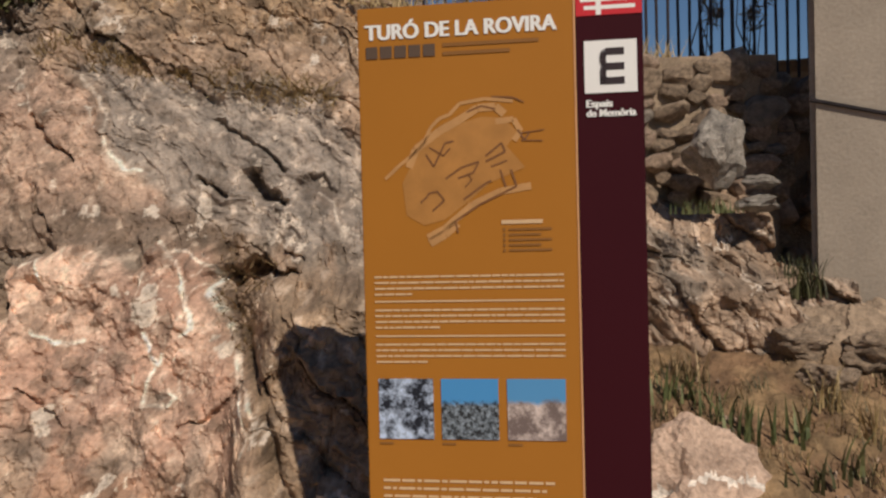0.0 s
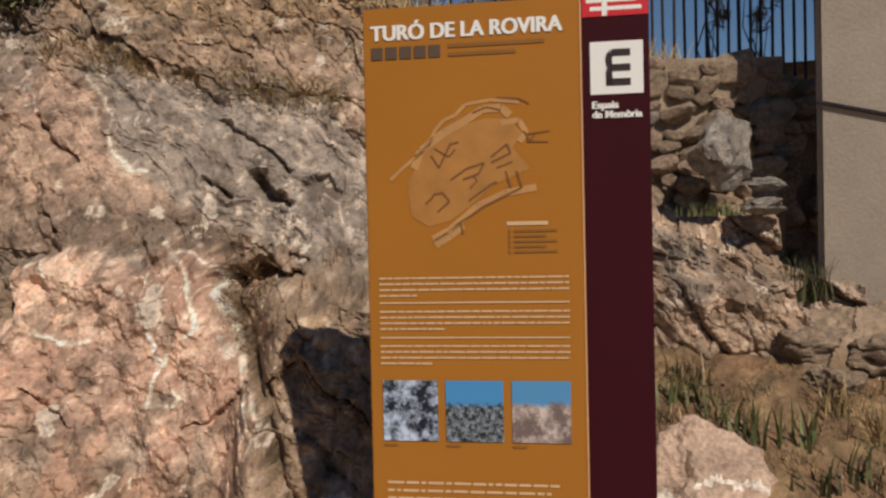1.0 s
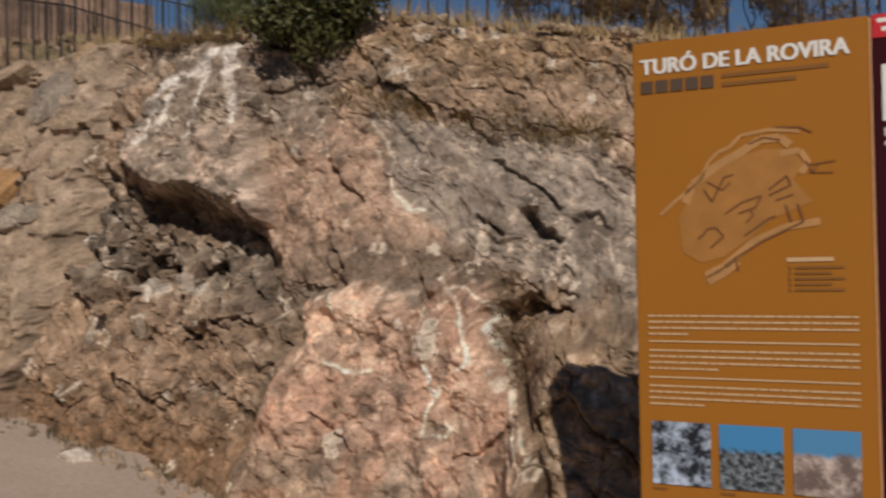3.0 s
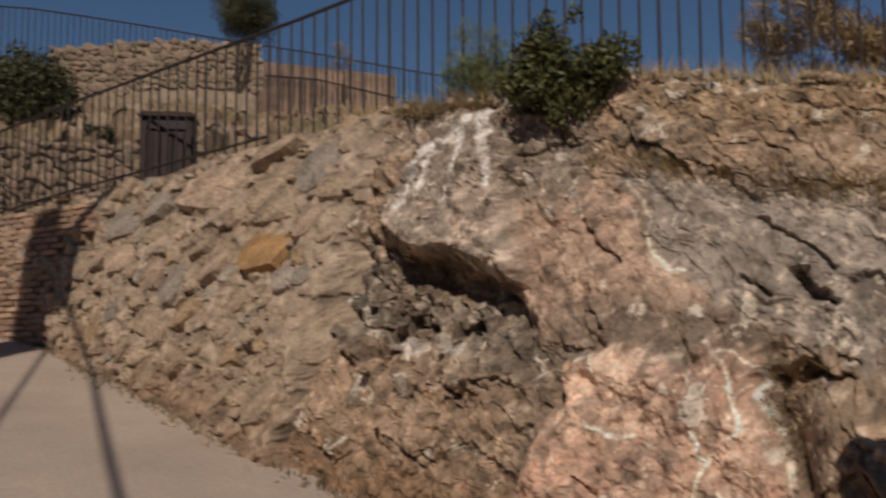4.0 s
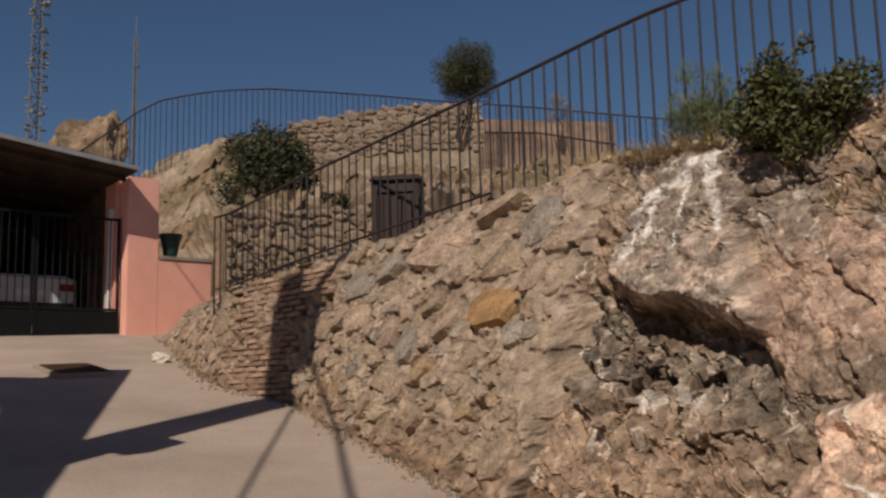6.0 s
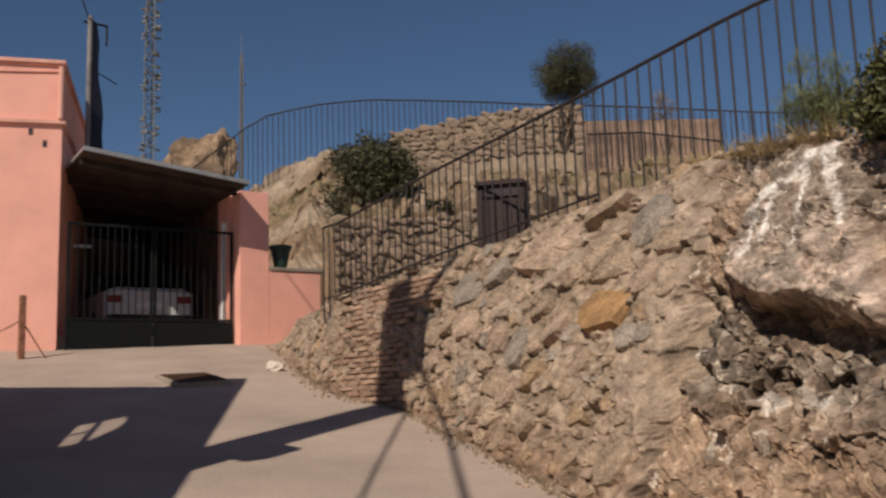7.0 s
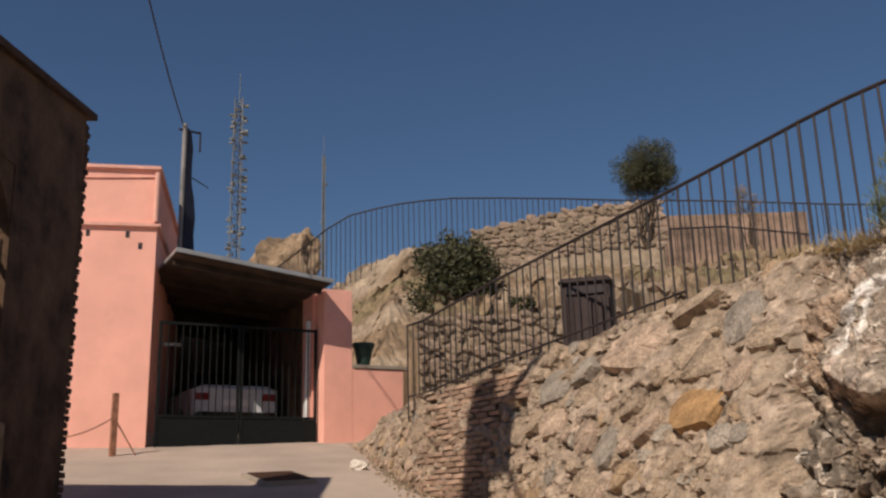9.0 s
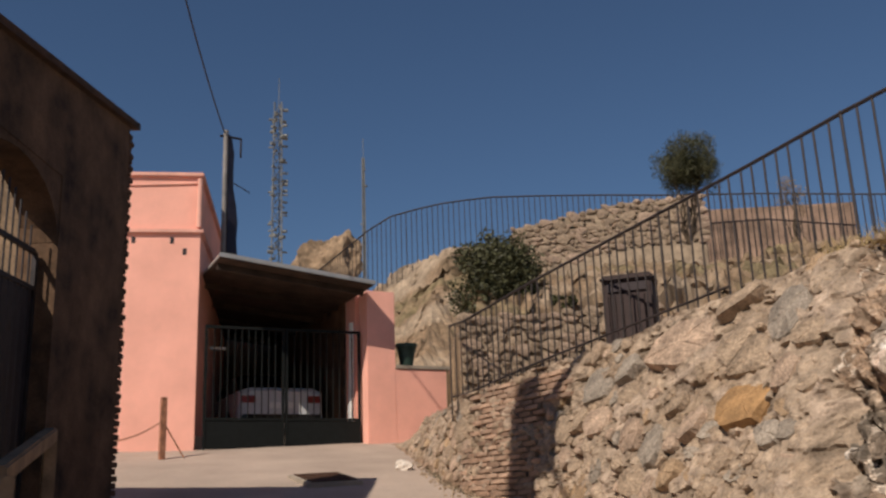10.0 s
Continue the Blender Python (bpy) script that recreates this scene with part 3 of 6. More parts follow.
# ---- rubble retaining wall ----
def wall_point(s, z):
    y = float(face_y(np.array(s), np.array(z)))
    dx = float(face_y(np.array(s + 0.1), np.array(z))) - y
    t = min(1, max(0, (s + 4.9) / 0.6))
    return Vector((s, y - 0.005 - 0.10 * t * t * (3 - 2 * t), z)), math.atan2(dx, 0.1)


def build_rubble_wall():
    xs, vs = np.linspace(-15.9, -3.7, 570), np.concatenate([np.linspace(-0.12, 1.0, 120), np.linspace(1.02, 1.6, 14)])
    X, V = np.meshgrid(xs, vs)
    zt, zg = crest_z(X), ground_z(X, foot_y(X))
    Z = zg + (zt + 0.06 * fbm(X * 2.1, X * 0, 61) - zg) * np.minimum(V, 1)
    u, w = X + 0.06 * fbm(X * 3, Z * 3, 3), Z + 0.06 * fbm(X * 3, Z * 3, 4)
    blk, edge = cells(u * 3.2, w * 4.6, 40)
    Y = face_y(X, Z) + np.clip(V - 1, 0, 1) * 1.6
    swell = step(-4.9, -4.3, X) * 0.10 - step(-4.15, -3.8, X) * 0.35
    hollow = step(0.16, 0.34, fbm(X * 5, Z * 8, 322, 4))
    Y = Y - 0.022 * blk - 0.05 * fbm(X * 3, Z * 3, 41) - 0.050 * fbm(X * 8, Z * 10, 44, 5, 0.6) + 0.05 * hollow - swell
    n1, n2 = fbm(X * 1.7, Z * 1.7, 301), fbm(X * 15, Z * 15, 311, 4)
    col = np.ones((*X.shape, 3)) * np.array((0.43, 0.325, 0.235))
    col = col + (np.array((0.37, 0.27, 0.185)) - col) * step(0.0, 0.4, n1)[..., None]
    col = col + (np.array((0.28, 0.175, 0.11)) - col) * (step(0.20, 0.04, V + 0.08 * n1) * 0.8)[..., None]
    col = col + (np.array((0.50, 0.38, 0.29)) - col) * (step(0.1, 0.4, fbm(X * 4, Z * 5, 321)) * 0.7)[..., None]
    # the recessed hollows are darkened as well, shade put into the colour
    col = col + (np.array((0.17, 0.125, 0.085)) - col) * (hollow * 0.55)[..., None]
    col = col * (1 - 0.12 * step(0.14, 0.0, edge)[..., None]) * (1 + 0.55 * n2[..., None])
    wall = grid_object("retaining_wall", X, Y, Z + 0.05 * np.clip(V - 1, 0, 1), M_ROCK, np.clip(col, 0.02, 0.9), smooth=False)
    tagged(wall, "rubble stone retaining wall bedded in sandy mortar", "wall", kind="structure")
    return wall


RUBBLE = build_rubble_wall()


# ---- the hill behind, in terraces ----
EYE = Vector((-0.2, -0.1, 0))


def hill_z(yaw, r):
    """Height of the hillside at a bearing (degrees left of ahead) and distance from the sign."""
    z = np.interp(r, [6.0, 9.0, 12.6, 12.95, 15.5, 18.0, 20.0, 23.8, 24.15, 26.0, 30.0, 60.0], [2.9, 2.9, 3.05, 4.25, 5.1, 5.75, 6.75, 7.75, 8.85, 8.95, 9.1, 6.0])
    low = np.interp(r, [6.0, 9.0, 16.0, 24.0, 30.0, 60.0], [2.6, 2.9, 3.6, 4.8, 5.0, 3.0])
    k = step(26, 32, yaw)
    z = 2.9 + (z - 2.9) * np.interp(yaw, [30, 44], [0.84, 1.0])
    z = z - 0.74 * step(45.5, 56.5, yaw) * step(17, 22, r)
    z = z - 1.15 * step(55.9, 57.3, yaw) * np.interp(r, [12.55, 12.95, 17.0, 21.0], [0.0, 1.0, 1.3, 0.0])
    left = step(59, 66, yaw)
    zl = np.interp(r, [6.0, 12.0, 16.0, 19.0, 22.0, 26.0, 30.0, 60.0], [2.0, 2.6, 3.4, 4.8, 6.1, 7.1, 7.4, 6.0])
    return (low + (z - low) * k) * (1 - left) + zl * left


def polar(yaw, r, z):
    a = math.radians(yaw)
    return Vector((EYE.x - r * math.sin(a), EYE.y + r * math.cos(a), z))


def build_hill():
    yaws, rs = np.linspace(-45, 84, 520), np.concatenate([np.linspace(6.9, 27, 400), np.linspace(27.5, 60, 20)])
    A, R0 = np.meshgrid(yaws, rs)
    Z = hill_z(A, R0)
    S = np.radians(A) * 15
    blk, edge = cells(S * 1.6 + 0.3 * fbm(S, Z, 332), Z * 2.6 + R0 * 0.5, 52)
    blk2, edge2 = cells(S * 4.5 + 0.3 * fbm(S * 3, Z * 3, 333), Z * 6.5 + R0 * 1.1, 55)
    steep = step(9, 13, R0)
    Rr = R0 - steep * (0.22 * blk + 0.07 * blk2 + 0.4 * fbm(S * 0.9, Z * 1.5, 340))
    Z = Z + steep * (0.16 * blk2 + 0.10 * fbm(S * 3, R0 * 3, 350))
    X, Y = EYE.x - Rr * np.sin(np.radians(A)), EYE.y + Rr * np.cos(np.radians(A))
    # the hill stays behind the fence and clear of the garage
    Z = np.where(Y < crest_y(X) + 0.45, -2.0, Z)
    clear = np.maximum(X + 14.8, np.maximum(np.minimum(Y - 9.0, -16.3 - X), -25 - X))
    Z = np.minimum(Z, np.where(X < -11.5, np.where(clear < 0, -2.0, 2.8 + 1.25 * clear + 0.16 * blk + 0.14 * blk2 + 0.35 * fbm(X * 1.1, Y * 1.1, 380) + 0.16 * fbm(X * 4, Y * 4, 381)), 99))
    Z = Z + steep * (0.16 * ridge(X * 2.2, Y * 2.2, 385) + 0.16 * fbm(X * 7, Y * 7, 386, 4))
    n1, n2 = fbm(S * 0.9, Z * 1.3 + R0 * 0.3, 360), fbm(S * 9, Z * 9 + R0 * 3, 370, 4)
    col = np.ones((*X.shape, 3)) * np.array((0.30, 0.205, 0.127))
    col = col + (np.array((0.42, 0.32, 0.225)) - col) * step(0.08, 0.4, n1)[..., None]
    col = col + (np.array((0.24, 0.19, 0.10)) - col) * (step(0.05, 0.4, -n1) * 0.8)[..., None]
    dark = np.maximum(step(0.08, 0.0, edge), 0.8 * step(0.10, 0.0, edge2))
    col = col * (1 - 0.35 * dark[..., None]) * (1 + 0.5 * n2[..., None])
    hill = grid_object("hillside", X, Y, Z, M_ROCK, np.clip(col, 0.02, 0.9), smooth=False)
    return tagged(hill, "dry rocky hillside rising in stone terraces", "hillside", kind="structure")


HILL = build_hill()


# ---- information sign ----
def text_mesh(name, body, size, mat, parent, at, width=0.0, bold=0.0, label=""):
    """Raised lettering in the built-in font, on the sign's front."""
    cu = bpy.data.curves.new(name, "FONT")
    cu.body, cu.size, cu.extrude, cu.offset = body, size, 0.0008, bold * 0.5
    tmp = new(name, cu)
    dep = bpy.context.evaluated_depsgraph_get()
    me = bpy.data.meshes.new_from_object(tmp.evaluated_get(dep))
    bpy.data.objects.remove(tmp)
    if bold:
        bm = bmesh.new()
        bm.from_mesh(me)
        src = bm.faces[:] + bm.verts[:] + bm.edges[:]
        for k in (-1, 1):
            got = bmesh.ops.duplicate(bm, geom=src)
            bmesh.ops.translate(bm, verts=[g for g in got["geom"] if isinstance(g, bmesh.types.BMVert)], vec=(k * bold * 1.6, 0, 0.00005 * k))
        bm.to_mesh(me)
        bm.free()
    me.materials.clear()
    me.materials.append(mat)
    ob = new(name, me)
    ob.parent = parent
    xs = [v.co.x for v in me.vertices]
    k = width / (max(xs) - min(xs)) if width else 1
    ob.matrix_basis = Matrix.Translation((at[0] - min(xs) * k, at[1], at[2])) @ Matrix.Rotation(math.pi / 2, 4, "X") @ Matrix.Diagonal((k, 1, 1, 1))
    if label:
        ob["label"] = label
    return ob


def photo_material(name, sky, near, mid, split, scale):
    m = bpy.data.materials.new(name)
    m.use_nodes = True
    n, l = m.node_tree.nodes, m.node_tree.links
    tc = n.new("ShaderNodeTexCoord")
    sep = n.new("ShaderNodeSeparateXYZ")
    l.new(tc.outputs["Generated"], sep.inputs[0])
    no = n.new("ShaderNodeTexNoise")
    no.inputs["Scale"].default_value, no.inputs["Detail"].default_value, no.inputs["Roughness"].default_value = scale * 7, 6, 0.75
    l.new(tc.outputs["Object"], no.inputs["Vector"])
    ramp = n.new("ShaderNodeValToRGB")
    e = ramp.color_ramp.elements
    e[0].position, e[0].color, e[1].position, e[1].color = 0.44, (*near, 1), 0.62, (*mid, 1)
    l.new(no.outputs["Fac"], ramp.inputs["Fac"])
    add = n.new("ShaderNodeMath")
    add.operation, add.use_clamp = "MULTIPLY_ADD", False
    l.new(no.outputs["Fac"], add.inputs[0])
    add.inputs[1].default_value = 0.35
    l.new(sep.outputs["Z"], add.inputs[2])
    cut = n.new("ShaderNodeMapRange")
    cut.inputs["From Min"].default_value, cut.inputs["From Max"].default_value = split + 0.14, split + 0.22
    l.new(add.outputs[0], cut.inputs["Value"])
    mix = n.new("ShaderNodeMix")
    mix.data_type = "RGBA"
    l.new(cut.outputs["Result"], mix.inputs["Factor"])
    l.new(ramp.outputs["Color"], mix.inputs["A"])
    mix.inputs["B"].default_value = (*sky, 1)
    l.new(mix.outputs["Result"], n["Principled BSDF"].inputs["Base Color"])
    n["Principled BSDF"].inputs["Roughness"].default_value = 0.45
    return m


def strip(bm, pts, width, y):
    """A flat line along points (u, z) on the sign's front."""
    for (a, b), (c, d) in zip(pts, pts[1:]):
        L = math.hypot(c - a, d - b) or 1e-6
        nx, nz = -(d - b) / L * width / 2, (c - a) / L * width / 2
        bm.faces.new([bm.verts.new(p) for p in ((a + nx, y, b + nz), (c + nx, y, d + nz), (c - nx, y, d - nz), (a - nx, y, b - nz))])


def blob(bm, cu, cz, ru, rz, tilt, y, seed):
    pts = []
    for k in range(40):
        a = k / 40 * 2 * math.pi
        r = 1 + 0.32 * noise.noise(Vector((math.cos(a) * 1.6, math.sin(a) * 1.6, seed)))
        u, z = ru * r * math.cos(a), rz * r * math.sin(a)
        pts.append(bm.verts.new((cu + u * math.cos(tilt) - z * math.sin(tilt), y, cz + u * math.sin(tilt) + z * math.cos(tilt))))
    bm.faces.new(pts)


def pts_on(pts, zz):
    return [(u, zz(z)) for u, z in pts]


def build_sign():
    sign = empty("information_sign", pose(0.18, 2.75, float(ground_z(0.18, 2.75)), 0, 0, -10), "tall ochre and plum metal information sign in front of rock", "sign")
    base = -float(ground_z(0.18, 2.75))

    def zz(z):
        return z + base
    F = -0.06
    part("ochre_panel", box_bm((-0.441, F, zz(-0.1)), (0.172, 0.06, zz(2.257)), bevel=0.003), M_OCHRE, sign, "smooth ochre printed panel")
    part("plum_column", box_bm((0.1745, F, zz(-0.1)), (0.357, 0.06, zz(2.256)), bevel=0.003), M_PLUM, sign, "dark plum side column")
    part("edge_strip", box_bm((0.1705, F - 0.001, zz(-0.1)), (0.1755, F + 0.02, zz(2.25))), M_OCHRE_LIGHT, sign, "pale fold between the two colours")
    y = F - 0.0025
    text_mesh("title", "TURÓ DE LA ROVIRA", 0.06, M_WHITE, sign, (-0.419, y, zz(2.166)), 0.545, 0.0014, "white capital letters")
    for k in range(5):
        u = -0.417 + k * 0.0415
        part("heading_bar", box_bm((u, y - 0.0005, zz(2.112)), (u + 0.034, y + 0.0005, zz(2.146))), M_HEADING, sign, "dark grey bar")
    bm = bmesh.new()
    for row in range(2):
        strip(bm, [(-0.195, zz(2.141 - row * 0.024)), (0.075 - 0.08 * row, zz(2.141 - row * 0.024))], 0.010, y)
    part("faint_subheading", bm, M_FAINT, sign)
    # the plan of the hill: pale ground, paler paths, brown ruins
    bm = bmesh.new()
    bm.faces.new([bm.verts.new((u, y + 0.0012, zz(z))) for u, z in ((-0.32, 1.757), (-0.27, 1.85), (-0.19, 1.91), (-0.09, 1.935), (-0.03, 1.93), (0.01, 1.89), (-0.02, 1.85), (0.03, 1.79), (-0.07, 1.75), (-0.13, 1.70), (-0.20, 1.65), (-0.26, 1.635), (-0.31, 1.665))])
    part("plan_ground", bm, M_PLAN, sign, "pale plan of the hill")
    bm = bmesh.new()
    for wd, pts in ((0.010, ((-0.37, 1.770), (-0.33, 1.805), (-0.29, 1.835), (-0.26, 1.86), (-0.235, 1.91), (-0.21, 1.935), (-0.18, 1.945), (-0.15, 1.975), (-0.08, 1.985), (0.0, 1.975))), (0.022, ((-0.30, 1.80), (-0.28, 1.85), (-0.21, 1.90), (-0.15, 1.93), (-0.10, 1.96), (-0.05, 1.962), (-0.025, 1.94))),
                    (0.020, ((-0.25, 1.60), (-0.20, 1.625), (-0.12, 1.69), (-0.04, 1.725), (0.045, 1.738))), (0.026, ((-0.245, 1.585), (-0.20, 1.61), (-0.165, 1.64))), (0.016, ((-0.05, 1.92), (0.0, 1.925), (0.02, 1.89), (0.0, 1.865)))):
        strip(bm, pts_on(pts, zz), wd, y + 0.0008)
    part("plan_path", bm, M_PLAN_LIGHT, sign)["kind"] = "stuff"
    bm = bmesh.new()
    for wd, pts in ((0.006, ((-0.163, 1.612), (-0.17, 1.645), (-0.10, 1.69), (0.005, 1.738))), (0.006, ((-0.04, 1.785), (-0.025, 1.737))), (0.006, ((-0.01, 1.785), (0.005, 1.738))), (0.006, ((-0.25, 1.835), (-0.228, 1.80), (-0.195, 1.865), (-0.17, 1.87))), (0.005, ((-0.24, 1.855), (-0.20, 1.83), (-0.18, 1.85))),
                    (0.006, ((-0.268, 1.70), (-0.25, 1.715), (-0.245, 1.725), (-0.22, 1.73), (-0.20, 1.705), (-0.235, 1.675))), (0.006, ((-0.195, 1.765), (-0.15, 1.795), (-0.10, 1.81), (-0.115, 1.78), (-0.16, 1.765))), (0.006, ((-0.08, 1.825), (-0.035, 1.86), (-0.025, 1.835), (-0.08, 1.81))), (0.006, ((-0.145, 1.705), (-0.08, 1.75), (-0.065, 1.755))), (0.005, ((-0.02, 1.81), (-0.065, 1.795))),
                    (0.004, ((-0.06, 1.99), (0.0, 1.985), (0.03, 1.97))), (0.005, ((-0.13, 1.95), (-0.09, 1.965), (-0.05, 1.955))), (0.004, ((-0.14, 1.74), (-0.12, 1.76), (-0.13, 1.775))), (0.003, ((0.02, 1.885), (0.085, 1.892))), (0.003, ((0.02, 1.865), (0.08, 1.862))), (0.005, ((0.012, 1.895), (0.03, 1.865), (0.045, 1.888)))):
        strip(bm, pts_on(pts, zz), wd, y)
    part("plan_drawing", bm, M_PLAN_LINE, sign, "brown plan lines")["kind"] = "stuff"
    bm = bmesh.new()
    strip(bm, [(-0.04, zz(1.639)), (0.075, zz(1.639))], 0.011, y)
    part("legend_heading", bm, M_FAINTWHITE, sign)
    bm = bmesh.new()
    for k in range(5):
        z = 1.618 - 0.0145 * k
        strip(bm, [(-0.036, zz(z)), (-0.029, zz(z))], 0.008, y)
        strip(bm, [(-0.020, zz(z)), (0.100 - (0.03 if k in (1, 3) else 0), zz(z))], 0.006, y)
    part("legend", bm, M_FAINT, sign)["kind"] = "stuff"
    rng = random.Random(4)
    for top, rows, last in ((1.490, 4, -0.30), (1.395, 4, -0.22), (1.297, 4, -0.26)):
        bm = bmesh.new()
        for k in range(rows):
            z, u, end = top - k * 0.0165, -0.409, (last if k == rows - 1 else 0.130)
            while u < end:
                wd = min(rng.uniform(0.012, 0.05), end - u)
                strip(bm, [(u, zz(z)), (u + wd, zz(z))], 0.0058, y)
                u += wd + 0.003
        part("paragraph", bm, M_FAINTWHITE, sign, "pale lines of small print")["kind"] = "stuff"
    for z in (1.420, 1.321):
        bm = bmesh.new()
        strip(bm, [(-0.409, zz(z)), (0.130, zz(z))], 0.005, y)
        part("rule_line", bm, M_FAINTWHITE, sign)
    bm = bmesh.new()
    for k, end in enumerate((0.093, 0.07, 0.04)):
        u = -0.397
        while u < end:
            wd = min(rng.uniform(0.012, 0.05), end - u)
            strip(bm, [(u, zz(0.907 - 0.0225 * k)), (u + wd, zz(0.907 - 0.0225 * k))], 0.008, y)
            u += wd + 0.006
    part("footer_print", bm, M_FAINTWHITE, sign)
    for (a, b), mat, txt in zip(((-0.405, -0.246), (-0.223, -0.060), (-0.035, 0.128)), M_PHOTOS, ("blue and grey photograph of ruins", "photograph of a city under blue sky", "photograph of pale terraces above the sea")):
        part("photograph", box_bm((a, y - 0.001, zz(1.027)), (b, y + 0.002, zz(1.199))), mat, sign, txt)
        bm = bmesh.new()
        strip(bm, [(a, zz(1.014)), (a + 0.04, zz(1.014))], 0.006, y)
        part("photo_caption", bm, M_FAINT, sign)
    # column: red block, white square with its mark, lettering
    part("red_block", box_bm((0.178, y, zz(2.197)), (0.356, y + 0.003, zz(2.2565))), M_RED, sign, "red block with white bars")
    bm = bmesh.new()
    add_box(bm, (0.232, y - 0.001, zz(2.198)), (0.246, y + 0.001, zz(2.256)))
    for row, (a, b) in enumerate(((0.19, 0.322), (0.20, 0.338))):
        strip(bm, [(a, zz(2.240 - 0.022 * row)), (b, zz(2.240 - 0.022 * row))], 0.011, y - 0.0005)
    part("white_bars", bm, M_WHITE, sign)
    part("white_square", box_bm((0.198, y, zz(1.985)), (0.340, y + 0.003, zz(2.128))), M_WHITE, sign)
    bm = bmesh.new()
    y2 = y - 0.001
    for z in (2.017, 2.056, 2.097):
        add_box(bm, (0.256, y2 - 0.0004, zz(z - 0.0095)), (0.306, y2 + 0.0016, zz(z + 0.0095)))
    add_box(bm, (0.240, y2 - 0.0002, zz(2.0075)), (0.262, y2 + 0.0014, zz(2.0265)))
    for lo, hi in ((2.017, 2.056), (2.056, 2.097)):
        r = (hi - lo) / 2
        strip(bm, [(0.262 - 0.014 * math.sin(a) ** 0.6, zz((lo + hi) / 2 - r * math.cos(a))) for a in [math.pi * k / 12 for k in range(13)]], 0.018, y2 - 0.0002)
    part("square_mark", bm, M_BLACK, sign, "black three-armed mark")
    text_mesh("lettering", "Espais", 0.028, M_WHITE, sign, (0.201, y, zz(1.947)), 0.072, 0.0008)
    text_mesh("lettering", "de Memòria", 0.028, M_WHITE, sign, (0.201, y, zz(1.921)), 0.135, 0.0008)
    return sign


M_OCHRE_LIGHT = material("pale ochre fold", (0.62, 0.33, 0.16), 0.5, vary=0.05, bump=0)
M_HEADING = material("grey print", (0.10, 0.065, 0.045), 0.5, vary=0.05, bump=0)
M_FAINT = material("faint brown print", (0.24, 0.105, 0.025), 0.5, vary=0.05, bump=0)
M_FAINTWHITE = material("pale print", (0.62, 0.42, 0.24), 0.5, vary=0.05, bump=0)
M_PLAN = material("plan tint", (0.42, 0.195, 0.05), 0.5, vary=0.12, scale=14, bump=0)
M_PLAN_LIGHT = material("plan pale tint", (0.50, 0.265, 0.10), 0.5, vary=0.12, scale=14, bump=0)
M_PLAN_LINE = material("plan line", (0.20, 0.085, 0.03), 0.5, vary=0.05, bump=0)
M_PHOTOS = [photo_material("ruins photograph", (0.10, 0.11, 0.12), (0.008, 0.011, 0.02), (0.55, 0.66, 0.85), 1.4, 3),
            photo_material("city photograph", (0.06, 0.26, 0.55), (0.01, 0.012, 0.015), (0.30, 0.36, 0.42), 0.60, 9),
            photo_material("terraces photograph", (0.08, 0.27, 0.52), (0.16, 0.12, 0.11), (0.66, 0.55, 0.50), 0.62, 2)]
build_sign()


# ---- fences ----
def build_fence(name, path, spacing, height, label, bar_r, bottom_until=None, mat=None):
    """path: feet of the bars; every bar, rail and post is a part."""
    mat = mat or M_FENCE
    f = empty(name, Matrix.Translation(path[0]), label, "fence")
    o = Vector(path[0])
    total = sum((Vector(b) - Vector(a)).length for a, b in zip(path, path[1:]))
    bm = add_bar(bmesh.new(), (0, 0, -0.6), (0, 0, height), bar_r, 6)
    bar = part("bar", bm, mat, f)
    bm = add_bar(bmesh.new(), (0, 0, -0.25), (0, 0, height + 0.02), bar_r * 1.3, 6)
    post = part("post", bm, mat, f)
    n = int(total / spacing)
    for k in range(n + 1):
        p, d = along(path, k * spacing)
        src = post if k % 16 == 0 else bar
        c = new(src.name.split(".")[0], src.data)
        c.parent = f
        lean = 0.008 * math.sin(k * 2.7)
        c.matrix_basis = Matrix.Translation(p - o) @ Matrix.Rotation(lean, 4, "Y")
    bpy.data.objects.remove(bar)
    bpy.data.objects.remove(post)
    for name_, h, upto in (("top_rail", height, None), ("bottom_rail", 0.07, bottom_until)):
        bm = bmesh.new()
        run = [Vector(a) - o + Vector((0, 0, h)) for a in path if upto is None or a[0] <= upto]
        if len(run) > 1:
            part(name_, sweep(bm, run, bar_r * (1.7 if h > 0.5 else 1.3)), mat, f)
    return f


def near_path():
    pts = []
    for x in np.linspace(-10.6, 0.62, 34):
        z = np.interp(x, [-10.3, -8.4, -5.2, -3.6, 3.0], [2.90, 3.07, 3.29, 3.43, 3.40]) if x < -3.6 else 3.43
        pts.append((float(x), float(np.interp(x, [-10.3, -4.0, 2.6], [6.62, 6.02, 5.95])), float(z)))
    return pts


def upper_path():
    pts = []
    for a, z, r in ((66, 7.35, 29), (63.4, 7.75, 26.5), (62.0, 8.15, 26), (60.6, 8.55, 26), (59, 8.75, 26), (57.4, 8.9, 26), (55.8, 8.98, 26), (54.1, 9.03, 26), (51, 8.98, 26), (47, 8.85, 26), (44, 8.70, 26), (38, 8.4, 26), (31.4, 7.9, 26), (25, 7.4, 26)):
        pts.append(tuple(polar(a, r, z)))
    return pts


build_fence("iron_fence", near_path(), 0.135, 1.0, "dark iron bar fence along the top of a stone wall", 0.0095, -5.2)
build_fence("hilltop_fence", [(a, b, c - 0.36) for a, b, c in upper_path()], 0.155, 1.38, "dark iron bar fence curving along the hilltop", 0.013, -99)
